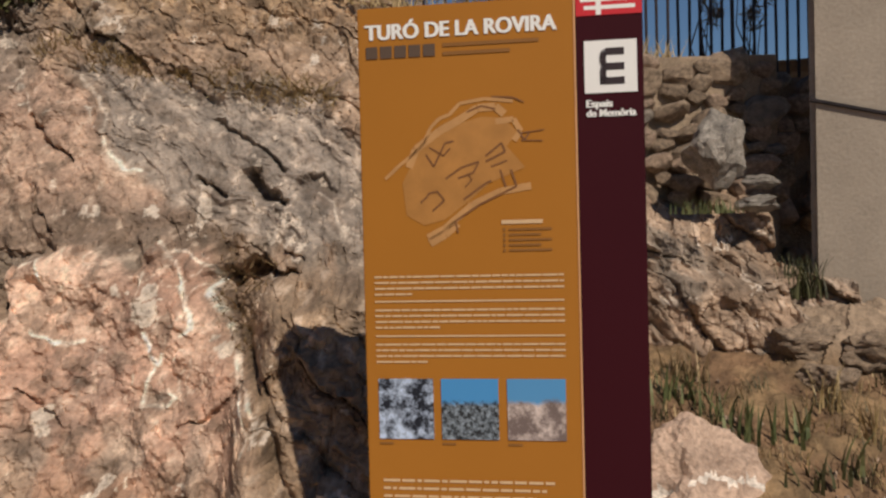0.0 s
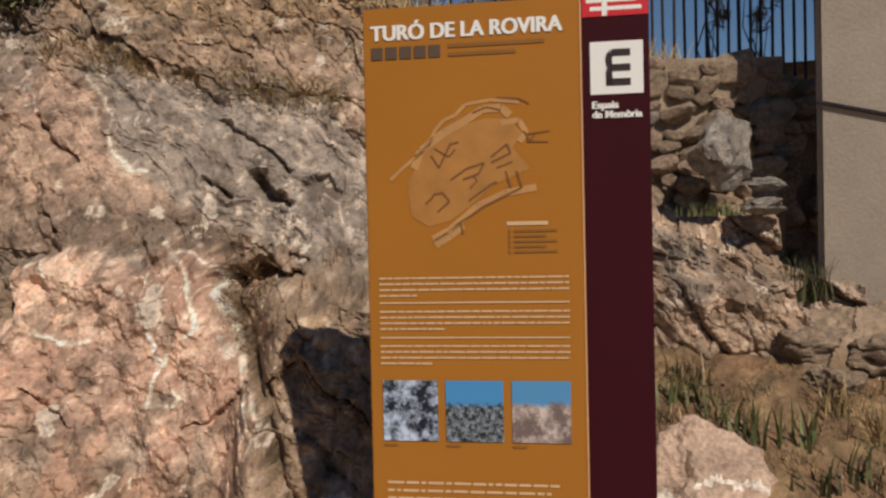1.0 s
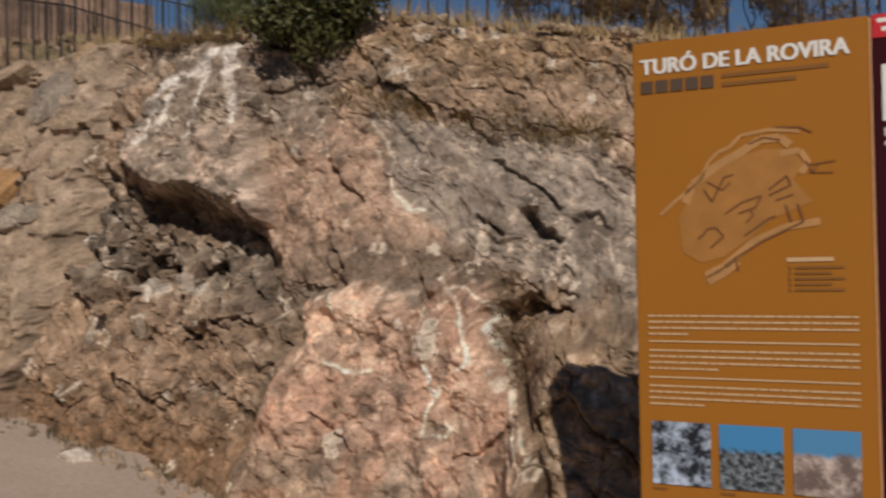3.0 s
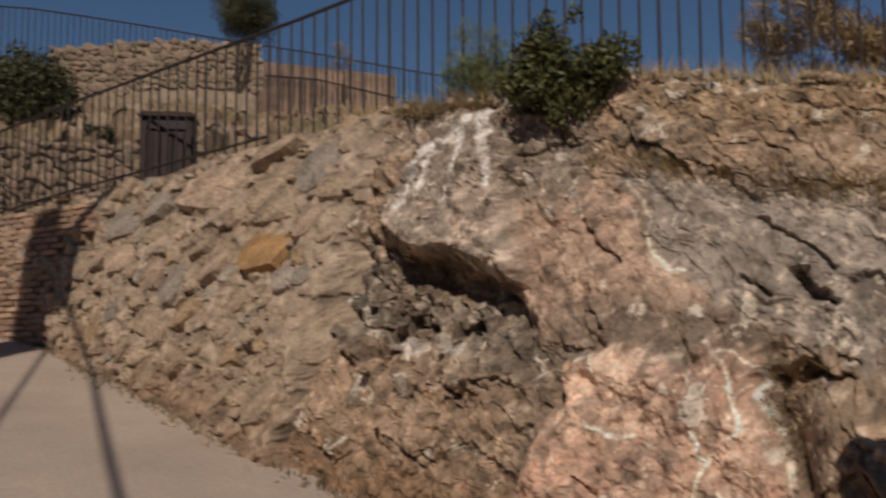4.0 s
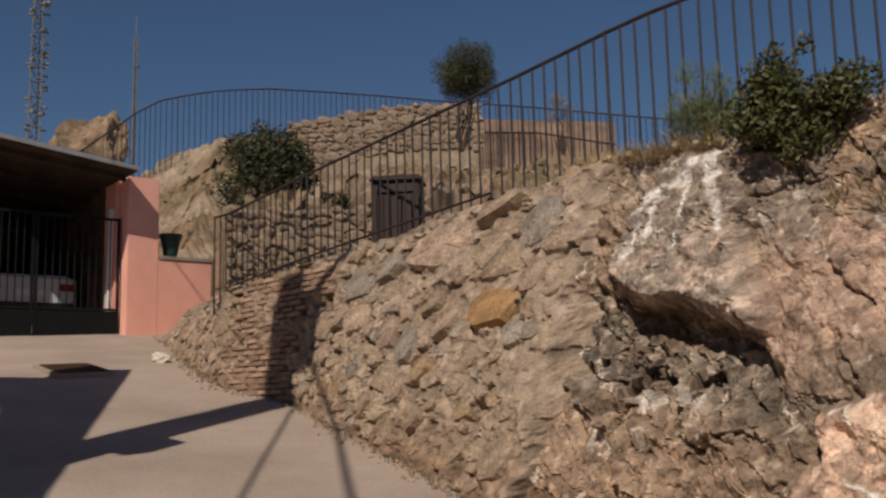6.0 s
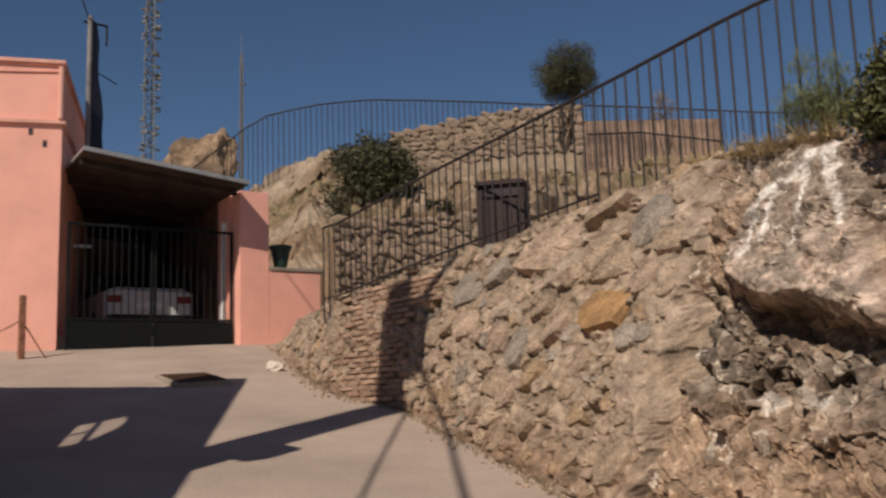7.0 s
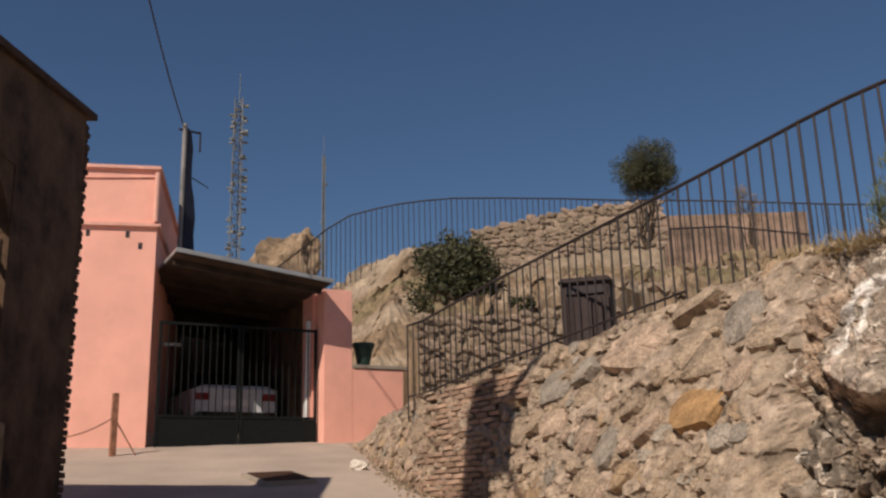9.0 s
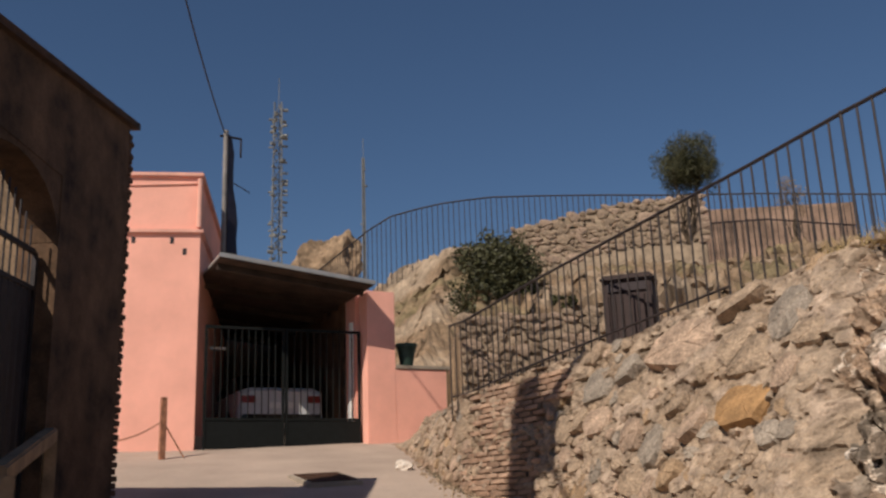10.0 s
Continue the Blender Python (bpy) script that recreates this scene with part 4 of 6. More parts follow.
build_fence("side_fence", [(0.72, 5.95, 2.72), (1.95, 5.92, 2.46), (3.4, 5.95, 2.45)], 0.068, 1.75, "dark closely spaced iron bar fence on a rubble wall", 0.0095, -99)


# ---- litter bin ----
def build_bin():
    b = empty("litter_bin", pose(-7.52, 6.95, 3.02, 0, 0, 38), "dark brown slatted metal litter bin behind iron fence", "bin")
    part("body", box_bm((-0.26, -0.22, 0.04), (0.26, 0.22, 0.82), bevel=0.02), M_BIN, b)
    for k in range(7):
        u = -0.225 + k * 0.075
        part("slat", box_bm((u - 0.027, -0.242, 0.06), (u + 0.027, -0.221, 0.68), bevel=0.004), M_BIN, b)
    part("lid", box_bm((-0.28, -0.24, 0.823), (0.28, 0.24, 0.90), bevel=0.025), M_BIN, b, "curved brown lid")
    part("slot", box_bm((-0.20, -0.245, 0.71), (0.20, -0.2215, 0.80), bevel=0.004), M_BLACK, b, "dark opening")
    part("base", box_bm((-0.2, -0.17, -0.2), (0.2, 0.17, 0.045)), M_BIN, b)


build_bin()


# ---- pink house ----
def frame_matrix(origin, left_dir):
    """Local x runs along left_dir, local y into the building, z up."""
    x = Vector((*left_dir, 0)).normalized()
    y = Vector((0, 0, 1)).cross(x)
    m = Matrix((x, y, Vector((0, 0, 1)))).transposed().to_4x4()
    return Matrix.Translation(origin) @ m


def build_pink_house():
    # x from the corner beside the garage towards the far side, y back into the plot
    m = frame_matrix((-16.66, 5.18, 2.5), (0.4067, 0.9135))
    h = empty("pink_house", m, "pink rendered house with flat roof and moulded cornice", "house")
    part("wall", box_bm((-4.5, 0, -0.6), (0, 6.0, 4.06)), M_PINK, h)
    part("parapet", box_bm((-4.47, 0.03, 4.14), (-0.03, 5.97, 5.16)), M_PINK, h)
    part("cornice", box_bm((-4.58, -0.07, 4.06), (0.07, 6.0, 4.14), bevel=0.015), M_PINKTRIM, h, "narrow moulded cornice")
    part("coping", box_bm((-4.53, -0.04, 5.16), (0.04, 6.0, 5.24), bevel=0.015), M_PINKTRIM, h)
    for k, (u, z) in enumerate(((-0.27, 3.72), (-0.50, 3.93), (-1.18, 3.94), (-1.9, 3.93), (-2.6, 3.9))):
        part("vent_hole", box_bm((u - 0.035, -0.004, z - 0.06), (u + 0.035, 0.02, z + 0.06)), M_BLACK, h, "small dark hole")
    bm = add_bar(bmesh.new(), (-0.02, -0.06, 4.16), (-0.02, -0.06, 5.1), 0.05, 10)
    part("downpipe", bm, M_PINKTRIM, h, "pink painted downpipe")
    bm = bmesh.new()
    pts = [(-4.4 + k * 0.48, 0.012, 5.05 - 0.07 * math.sin(k / 9.5 * math.pi)) for k in range(10)]
    for a, b in zip(pts, pts[1:]):
        add_bar(bm, a, b, 0.014, 6)
    part("wall_cable", bm, M_PINKTRIM, h)
    return m


HOUSE = build_pink_house()


# near-black base colour holds the shade under the garage roof
M_CEILING_SHADE = material("dark creosoted boards", (0.055, 0.036, 0.026), 0.9, vary=0.4, scale=3, bump=0.3, grain=0.2)
M_POST = material("faded red oxide iron", (0.36, 0.165, 0.095), 0.75, vary=0.35, scale=14, bump=0.3, grain=0.2)


def build_garage():
    m = frame_matrix((-16.5, 5.22, 2.5), (0.13, 0.99))
    g = empty("garage", m, "open pink garage with sloping sheet-metal canopy", "garage")
    roof = bmesh.new()
    # roof falls towards the hill side
    tilt = Matrix.Rotation(radians(6.5), 4, "Y")
    t = Matrix.Translation((0.0, -0.75, 3.45)) @ tilt
    add_box(roof, (0.12, 0, 0), (3.0, 7.2, 0.05), t)
    part("roof", roof, M_GALV, g, "thin pale metal sheet roof")
    # sheet added under the roof; its dark colour stands for shade
    part("roof_lining", box_bm((0.13, 0.03, -0.03), (3.0, 7.2, -0.004), t), M_CEILING_SHADE, g, "underside sheet darkened for shade")
    part("fascia", box_bm((0.11, -0.03, -0.02), (3.02, -0.002, 0.06), t, bevel=0.005), M_GALV, g)
    for k in range(5):
        part("roof_beam", box_bm((0.18, 0.4 + 1.5 * k, -0.14), (2.95, 0.5 + 1.5 * k, -0.002), t), M_CEILING_SHADE, g)
    part("side_wall", box_bm((2.99, 0.35, -0.6), (3.20, 7.0, 3.16)), M_PINK, g)
    # added inner sheet and back wall carry the garage's shade in their colour
    part("side_lining", box_bm((2.95, 0.9, 0.2), (2.986, 6.7, 3.1)), M_STAIN_SHADE, g)
    part("back_wall", box_bm((-0.6, 6.7, -0.6), (3.25, 6.9, 3.6)), M_STAIN_SHADE, g)
    part("pillar", box_bm((3.05, -0.15, -0.6), (3.62, 0.3, 3.12), bevel=0.008), M_PINK, g, "square pink rendered pillar")
    part("low_wall", box_bm((3.615, -0.146, -0.6), (5.6, 0.22, 1.62)), M_PINK, g)
    part("low_wall_coping", box_bm((3.625, -0.17, 1.623), (5.62, 0.25, 1.70), bevel=0.015), M_CONCRETE, g, "grey coping")
    part("white_pipe", add_bar(bmesh.new(), (2.93, 0.5, 0.1), (2.98, 0.5, 2.6), 0.06, 10), M_WHITE, g, "white pipe")
    part("ceiling_lamp", box_bm((0.55, 2.4, 2.30), (0.95, 2.5, 2.36), bevel=0.01), M_WHITE, g)
    part("floor_slab", box_bm((-0.1, 0.4, -0.35), (2.94, 6.7, 0.42)), M_PAVE, g)
    return m


GARAGE = build_garage()


def build_gate():
    m = GARAGE @ Matrix.Translation((0.08, 0.12, 0.12))
    g = empty("garage_gate", m, "black iron double gate with solid lower panels", "gate")
    for side in (0, 1):
        x0 = 0.0 + side * 1.475
        x1 = x0 + 1.455
        part("gate_panel", box_bm((x0 + 0.04, 0.01, 0.06), (x1 - 0.04, 0.03, 0.55)), M_GATE, g)
        for name, lo, hi in (("stile", (x0, 0, 0.05), (x0 + 0.045, 0.045, 2.25)), ("stile", (x1 - 0.045, 0, 0.05), (x1, 0.045, 2.25)), ("crossbar", (x0 + 0.046, 0, 0.555), (x1 - 0.046, 0.045, 0.60)), ("crossbar", (x0 + 0.046, 0, 2.20), (x1 - 0.046, 0.045, 2.245))):
            part(name, box_bm(lo, hi), M_GATE, g)
        for k in range(10):
            x = x0 + 0.045 + (k + 1) * (1.365 / 11)
            part("bar", add_bar(bmesh.new(), (x, 0.022, 0.6), (x, 0.022, 2.2), 0.011, 6), M_GATE, g)


build_gate()

M_CARPAINT = material("white car paint", (0.62, 0.63, 0.64), 0.25, vary=0.03, bump=0)
M_GLASS_DARK = material("dark window glass", (0.01, 0.012, 0.014), 0.08, vary=0.05, bump=0)
M_TAIL = material("red lamp glass", (0.24, 0.015, 0.015), 0.2, vary=0.05, bump=0)
M_RUBBER = material("tyre rubber", (0.02, 0.02, 0.02), 0.85, vary=0.1, bump=0.1)


def build_car():
    m = GARAGE @ Matrix.Translation((1.86, 1.5, 0.42))
    c = empty("parked_car", m, "white saloon car parked inside the dark garage", "car")
    # rear outline across, seen from behind, swept forward with a narrowing cabin
    def loft(sections, mat, name, label=""):
        bm = bmesh.new()
        rings = []
        for y, w, z0, z1, r in sections:
            ring = []
            for k in range(16):
                a = (k + 0.5) / 16 * 2 * math.pi
                cx = math.copysign(min(1, abs(math.cos(a)) * 1.35), math.cos(a))
                cz = math.copysign(min(1, abs(math.sin(a)) * 1.35), math.sin(a))
                ring.append(bm.verts.new((cx * w / 2, y, (z0 + z1) / 2 + cz * (z1 - z0) / 2)))
            rings.append(ring)
        for a, b in zip(rings, rings[1:]):
            for k in range(16):
                bm.faces.new((a[k], a[(k + 1) % 16], b[(k + 1) % 16], b[k]))
        bm.faces.new(rings[0])
        bm.faces.new(rings[-1])
        return part(name, bm, mat, c, label, smooth=False)
    loft([(0.0, 1.55, 0.42, 0.95, 0), (0.08, 1.70, 0.30, 1.02, 0), (0.7, 1.74, 0.28, 1.04, 0), (3.2, 1.74, 0.28, 0.98, 0), (4.1, 1.6, 0.3, 0.80, 0), (4.3, 1.4, 0.4, 0.65, 0)], M_CARPAINT, "body")
    loft([(0.75, 1.35, 0.95, 1.06, 0), (1.25, 1.25, 0.95, 1.42, 0), (2.3, 1.22, 0.95, 1.44, 0), (3.1, 1.36, 0.95, 1.04, 0)], M_GLASS_DARK, "cabin", "dark glazed cabin")
    for sx in (-1, 1):
        part("tail_lamp", box_bm((sx * 0.80, -0.02, 0.72), (sx * 0.52, 0.06, 0.86), bevel=0.015), M_TAIL, c, "red tail lamp")
        for y in (0.85, 3.45):
            wheel = part("wheel", add_bar(bmesh.new(), (sx * 0.72, y, 0.31), (sx * 0.88, y, 0.31), 0.31, 20), M_RUBBER, c)
            part("hub", add_bar(bmesh.new(), (sx * 0.84, y, 0.31), (sx * 0.89, y, 0.31), 0.18, 14), M_GALV, wheel)
    part("bumper", box_bm((-0.80, -0.05, 0.34), (0.80, 0.03, 0.50), bevel=0.03), M_GLASS_DARK, c, "dark bumper")
    part("number_plate", box_bm((-0.26, -0.03, 0.62), (0.26, 0.005, 0.73), bevel=0.005), M_WHITE, c, "plain white plate")


build_car()


# ---- pot, post and chain, drain slab ----
def build_pot():
    m = GARAGE @ Matrix.Translation((3.93, 0.05, 1.70))
    p = empty("plant_pot", m, "green glazed plant pot standing on the low wall", "pot")
    bm = bmesh.new()
    prof = [(0.12, 0.0), (0.17, 0.28), (0.20, 0.38), (0.215, 0.38), (0.215, 0.44), (0.185, 0.44), (0.17, 0.37)]
    rings = [[bm.verts.new((r * math.cos(a), r * math.sin(a), z)) for a in [k / 20 * 2 * math.pi for k in range(20)]] for r, z in prof]
    for a, b in zip(rings, rings[1:]):
        for k in range(20):
            bm.faces.new((a[k], a[(k + 1) % 20], b[(k + 1) % 20], b[k]))
    bm.faces.new(rings[0])
    bm.faces.new(rings[-1])
    part("vessel", bm, material("green glaze", (0.028, 0.062, 0.048), 0.5, vary=0.3, scale=8, bump=0.05), p, smooth=False)


build_pot()


def build_post_and_chain():
    z = 2.47
    p = empty("chain_post", pose(-15.6, 4.33, z), "rusty square iron post with a slack chain", "post")
    part("post", box_bm((-0.045, -0.045, -0.2), (0.045, 0.045, 0.97), bevel=0.006), M_POST, p)
    part("stay", add_bar(bmesh.new(), (0, 0.02, 0.55), (0.05, 0.35, 0.0), 0.012, 6), M_POST, p)
    a, b = Vector((0, -0.03, 0.58)), Vector((-0.05, -1.35, 0.30))
    bm = bmesh.new()
    n = 34
    for k in range(n):
        t0, t1 = k / n, (k + 0.8) / n
        q0, q1 = a.lerp(b, t0), a.lerp(b, t1)
        q0.z -= 0.16 * 4 * t0 * (1 - t0)
        q1.z -= 0.16 * 4 * t1 * (1 - t1)
        add_bar(bm, q0, q1, 0.013, 5)
    part("chain", bm, M_POST, p, "sagging rusty chain")


build_post_and_chain()


def build_drain_slab():
    x, y = -11.75, 5.35
    z = float(ground_z(x, y))
    d = empty("drain_cover", Matrix.Translation((x, y, z)) @ Vector((0.144, -0.052, 1)).to_track_quat("Z", "Y").to_matrix().to_4x4() @ Matrix.Rotation(radians(12), 4, "Z"), "raised concrete drain cover on the lane", "drain")
    part("curb", box_bm((-0.36, -0.48, -0.1), (0.36, 0.48, 0.05), bevel=0.01), M_CONCRETE, d)
    for k in range(6):
        part("grate_bar", box_bm((-0.30, -0.42 + k * 0.15, 0.05), (0.30, -0.34 + k * 0.15, 0.062)), M_RUST, d)


build_drain_slab()


# ---- dark yard wall with its gate ----
YARD = frame_matrix((-10.11, 2.30, 1.0), (-0.84, 0.54))


def build_yard_wall():
    # x from the far end is negative towards the near end; y points into the yard
    w = empty("yard_wall", YARD, "tall stained wall darkened for shade, with toothed brick end and arched gateway", "wall", kind="structure")
    # this side's shade is in the panel colour, along with the stains
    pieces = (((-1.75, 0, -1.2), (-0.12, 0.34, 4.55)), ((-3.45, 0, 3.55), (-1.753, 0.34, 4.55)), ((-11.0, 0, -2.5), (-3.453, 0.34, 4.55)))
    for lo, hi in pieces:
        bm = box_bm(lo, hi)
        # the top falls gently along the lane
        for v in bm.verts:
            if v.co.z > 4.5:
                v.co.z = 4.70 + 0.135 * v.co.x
        part("wall_panel", bm, M_STAIN_SHADE, w)
    # arch infill under the lintel
    bm = bmesh.new()
    n = 14
    ring = [-2.60 + 0.845 * math.cos(math.pi * k / n) for k in range(n + 1)]
    for k in range(n):
        xa, xb = ring[k], ring[k + 1]
        za, zb = 2.95 + 0.55 * math.sin(math.pi * k / n), 2.95 + 0.55 * math.sin(math.pi * (k + 1) / n)
        vs = [bm.verts.new((x, y, z)) for y in (0.01, 0.33) for x, z in ((xa, za), (xb, zb), (xb, 3.56), (xa, 3.56))]
        for f in ((0, 1, 2, 3), (7, 6, 5, 4), (0, 4, 5, 1)):
            bm.faces.new([vs[i] for i in f])
    part("arch", bm, M_STAIN_SHADE, w)
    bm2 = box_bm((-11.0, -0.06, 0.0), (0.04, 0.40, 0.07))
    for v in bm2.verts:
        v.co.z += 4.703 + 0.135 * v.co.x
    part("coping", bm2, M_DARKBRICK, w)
    rng = random.Random(2)
    for k in range(78):
        z = -0.6 + k * 0.068
        if z > 4.63:
            break
        out = (0.0 if k % 2 else -0.045) + rng.uniform(-0.012, 0.012)
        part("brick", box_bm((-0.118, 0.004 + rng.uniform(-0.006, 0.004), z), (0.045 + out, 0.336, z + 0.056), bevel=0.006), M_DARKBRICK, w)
    return w


build_yard_wall()


def build_yard_gate():
    g = empty("yard_gate", YARD @ Matrix.Translation((-3.42, 0.15, 0.45)), "dark iron barred gate under an arch", "gate")
    for x in (0.02, 0.82, 1.62):
        part("stile", box_bm((x - 0.02, 0, 0), (x + 0.02, 0.04, 2.4)), M_IRON, g)
    for z in (0.1, 2.06, 2.38):
        part("crossbar", box_bm((0.041, 0.003, z), (1.599, 0.037, z + 0.04)), M_IRON, g)
    for k in range(13):
        x = 0.13 + k * 0.115
        part("bar", add_bar(bmesh.new(), (x, 0.02, 0.05), (x, 0.02, 2.5 + 0.42 * math.sin(math.pi * (x / 1.66))), 0.01, 6), M_IRON, g)
    part("lower_panel", box_bm((0.045, 0.015, 0.145), (1.595, 0.028, 2.05)), M_IRON, g)


build_yard_gate()


def build_yard_back():
    # sunlit stone wall across the yard, seen through the gate
    b = empty("yard_back_wall", YARD @ Matrix.Translation((0, 3.2, 0)), "sunlit pale stone wall across the yard", "wall", kind="structure")
    part("wall_panel", box_bm((-9, 0, -1.5), (1.2, 0.3, 3.9)), M_SOIL, b)
    # added cross panel: keeps the bright pink house out of the gateway
    part("wall_panel", box_bm((-0.75, -2.8, -1.5), (-0.45, -0.01, 4.3)), M_SOIL, b)


build_yard_back()


def build_handrail():
    r = empty("wooden_handrail", pose(-5.6, 0.62, 0.9), "weathered wooden handrail on two posts", "handrail")
    wood = material("weathered wood", (0.30, 0.20, 0.12), 0.85, vary=0.3, scale=5, fine=50, bump=0.3)
    m = Matrix.Translation((-0.75, 0.25, 1.13)) @ Matrix.Rotation(math.atan2(0.5, -1.45), 4, "Z") @ Matrix.Rotation(radians(-11.5), 4, "Y")
    part("rail", box_bm((-0.80, -0.045, -0.05), (0.80, 0.045, 0.05), m, bevel=0.012), wood, r)
    part("post", box_bm((-1.45, 0.45, -0.1), (-1.37, 0.53, 1.24), bevel=0.008), wood, r)
    part("post", box_bm((-0.05, 0.0, -0.2), (0.03, 0.08, 0.97), bevel=0.008), wood, r)


build_handrail()


# ---- poles and masts ----
def build_pole(at, height, r, label, lean=(0.0, 0.0), box=False, arm=0.0):
    p = empty("utility_pole", Matrix.Translation(at), label, "pole")
    if box:
        part("shaft", box_bm((-r, -r, -0.4), (r, r, height), bevel=0.02), M_CONCRETE, p)
    else:
        part("shaft", add_bar(bmesh.new(), (0, 0, -0.4), (lean[0], lean[1], height), r, 12, r * 0.75), M_CONCRETE, p)
    if arm:
        part("junction_box", box_bm((r, -0.13, 3.9), (r + arm, 0.13, 4.4), bevel=0.02), M_GALV, p)
        part("meter_cabinet", box_bm((r, -0.14, 7.15), (r + 0.42, 0.14, 7.95), bevel=0.02), M_GALV, p)
        part("brace", add_bar(bmesh.new(), (r + 0.1, 0, 7.8), (r + 0.95, 0, 8.5), 0.06, 8), M_GALV, p)
    return p


build_pole((-6.05, 0.17, 0.9), 8.2, 0.20, "square concrete pole standing against the yard wall", box=True, arm=0.28)


def build_lane_cables():
    for a, b, r in (((-5.6, 0.17, 8.2), (1.14, -3.8, 5.3), 0.03), ((-6.0, 0.75, 7.0), (0.05, -4.3, 5.3), 0.018)):
        bm = bmesh.new()
        a, b = Vector(a), Vector(b)
        pts = [a.lerp(b, k / 20) - Vector((0, 0, 0.15 * 4 * (k / 20) * (1 - k / 20))) for k in range(21)]
        sweep(bm, pts, r)
        tagged(part("lane_cable", bm, M_IRON), "dark overhead cable strung above the lane", "cable", "cables above the lane")
    p = empty("cable_bracket", pose(-6.05, 0.36, 7.0), "iron bracket carrying overhead cables on the concrete pole", "bracket")
    part("arm", add_bar(bmesh.new(), (0, 0, 0), (0.05, 0.42, 0), 0.03, 6), M_IRON, p)
    q = empty("cable_post", pose(0.6, -4.05, -0.6), "plain metal post carrying overhead cables", "post")
    part("shaft", add_bar(bmesh.new(), (0, 0, -0.6), (0, 0, 5.9), 0.06, 10), M_GALV, q)
    part("crossarm", add_bar(bmesh.new(), (-0.56, -0.26, 5.86), (0.56, 0.26, 5.86), 0.03, 6), M_GALV, q)


build_lane_cables()


M_POLE = material("grey pole", (0.26, 0.24, 0.225), 0.6, vary=0.3, scale=4, bump=0.1)


def build_roof_pole():
    m = Matrix.Translation((-17.62, 5.95, 6.1))
    p = empty("roof_pole", m, "service pole wrapped in dark sheeting beside the house", "pole")
    part("shaft", add_bar(bmesh.new(), (0, 0, -0.35), (0, 0, 2.98), 0.05, 10), M_POLE, p)
    bm = bmesh.new()
    rows = []
    for k in range(9):
        z = 2.9 - k * 0.36
        wd = 0.07 + 0.026 * k + 0.03 * math.sin(k * 1.7)
        rows.append([bm.verts.new(q) for q in ((0.03, 0.06, z), (0.0, 0.06 + wd, z - 0.05), (-0.12, 0.06 + wd, z), (-0.08, 0.06, z))])
    for a, b in zip(rows, rows[1:]):
        for k in range(4):
            bm.faces.new((a[k], a[(k + 1) % 4], b[(k + 1) % 4], b[k]))
    part("sheeting", bm, material("dark blue sheeting", (0.02, 0.02, 0.04), 0.6, vary=0.3, bump=0.3), p, "dark blue sheeting")
    part("bracket", add_bar(add_bar(bmesh.new(), (0, -0.12, 2.85), (0, 0.32, 2.85), 0.025, 6), (0, 0.32, 2.85), (0, 0.32, 2.45), 0.02, 6), M_IRON, p)
    part("wire_stub", add_bar(bmesh.new(), (0, 0.02, 1.95), (0.02, 0.52, 1.72), 0.012, 5), M_IRON, p)


build_roof_pole()


def build_cable():
    a, b = Vector((-17.62, 5.92, 9.03)), Vector((-7.9, 0.9, 11.2))
    bm = bmesh.new()
    pts = []
    for k in range(25):
        t = k / 24
        q = a.lerp(b, t)
        q.z -= 0.5 * 4 * t * (1 - t)
        pts.append(q)
    sweep(bm, pts, 0.014)
    tagged(part("overhead_cable", bm, M_IRON), "thin dark overhead cable running from the roof pole", "cable")


build_cable()


def build_mast(base, height, width, label, dishes, seed):
    mat = material("painted mast steel", (0.20, 0.20, 0.19), 0.6, vary=0.3, scale=0.6, bump=0) if "mast steel" not in bpy.data.materials else bpy.data.materials["mast steel"]
    t = empty("lattice_mast", Matrix.Translation(base), label, "mast")
    corners = [Vector((width * math.cos(a), width * math.sin(a), 0)) for a in (0.4, 2.5, 4.6)]
    for c in corners:
        part("leg", add_bar(bmesh.new(), c + Vector((0, 0, -14)), c * 0.55 + Vector((0, 0, height)), 0.05, 5), mat, t)
    bm = bmesh.new()
    n = int(height / (width * 1.7))
    for k in range(n):
        k0, k1 = 1 - 0.45 * k / n, 1 - 0.45 * (k + 1) / n
        z0, z1 = height * k / n, height * (k + 1) / n
        for i in range(3):
            a, b = corners[i], corners[(i + 1) % 3]
            add_bar(bm, a * k0 + Vector((0, 0, z0)), b * k1 + Vector((0, 0, z1)), 0.03, 4)
            add_bar(bm, a * k0 + Vector((0, 0, z0)), b * k0 + Vector((0, 0, z0)), 0.03, 4)
    lat = part("lattice", bm, mat, t)
    lat["kind"] = "stuff"
    rng = random.Random(seed)
    for k in range(dishes):
        a, z = rng.uniform(0, 6.28), rng.uniform(0.1, 0.97) * height
        d = Vector((math.cos(a), math.sin(a), 0))
        part("antenna", add_bar(bmesh.new(), d * width * 0.5 + Vector((0, 0, z)), d * (width + 0.12) + Vector((0, 0, z)), rng.uniform(0.06, 0.15), 8), mat, t)
    part("spike", add_bar(bmesh.new(), (0, 0, height * 0.97), (0, 0, height + height * 0.12), 0.03, 5), mat, t)


build_mast((-64.9, 26.6, 15.0), 17.3, 0.62, "tall grey lattice radio mast carrying antennas", 60, 1)
build_mast((-71.0, 37.2, 16.0), 15.5, 0.2, "slender distant lattice radio mast", 6, 2)


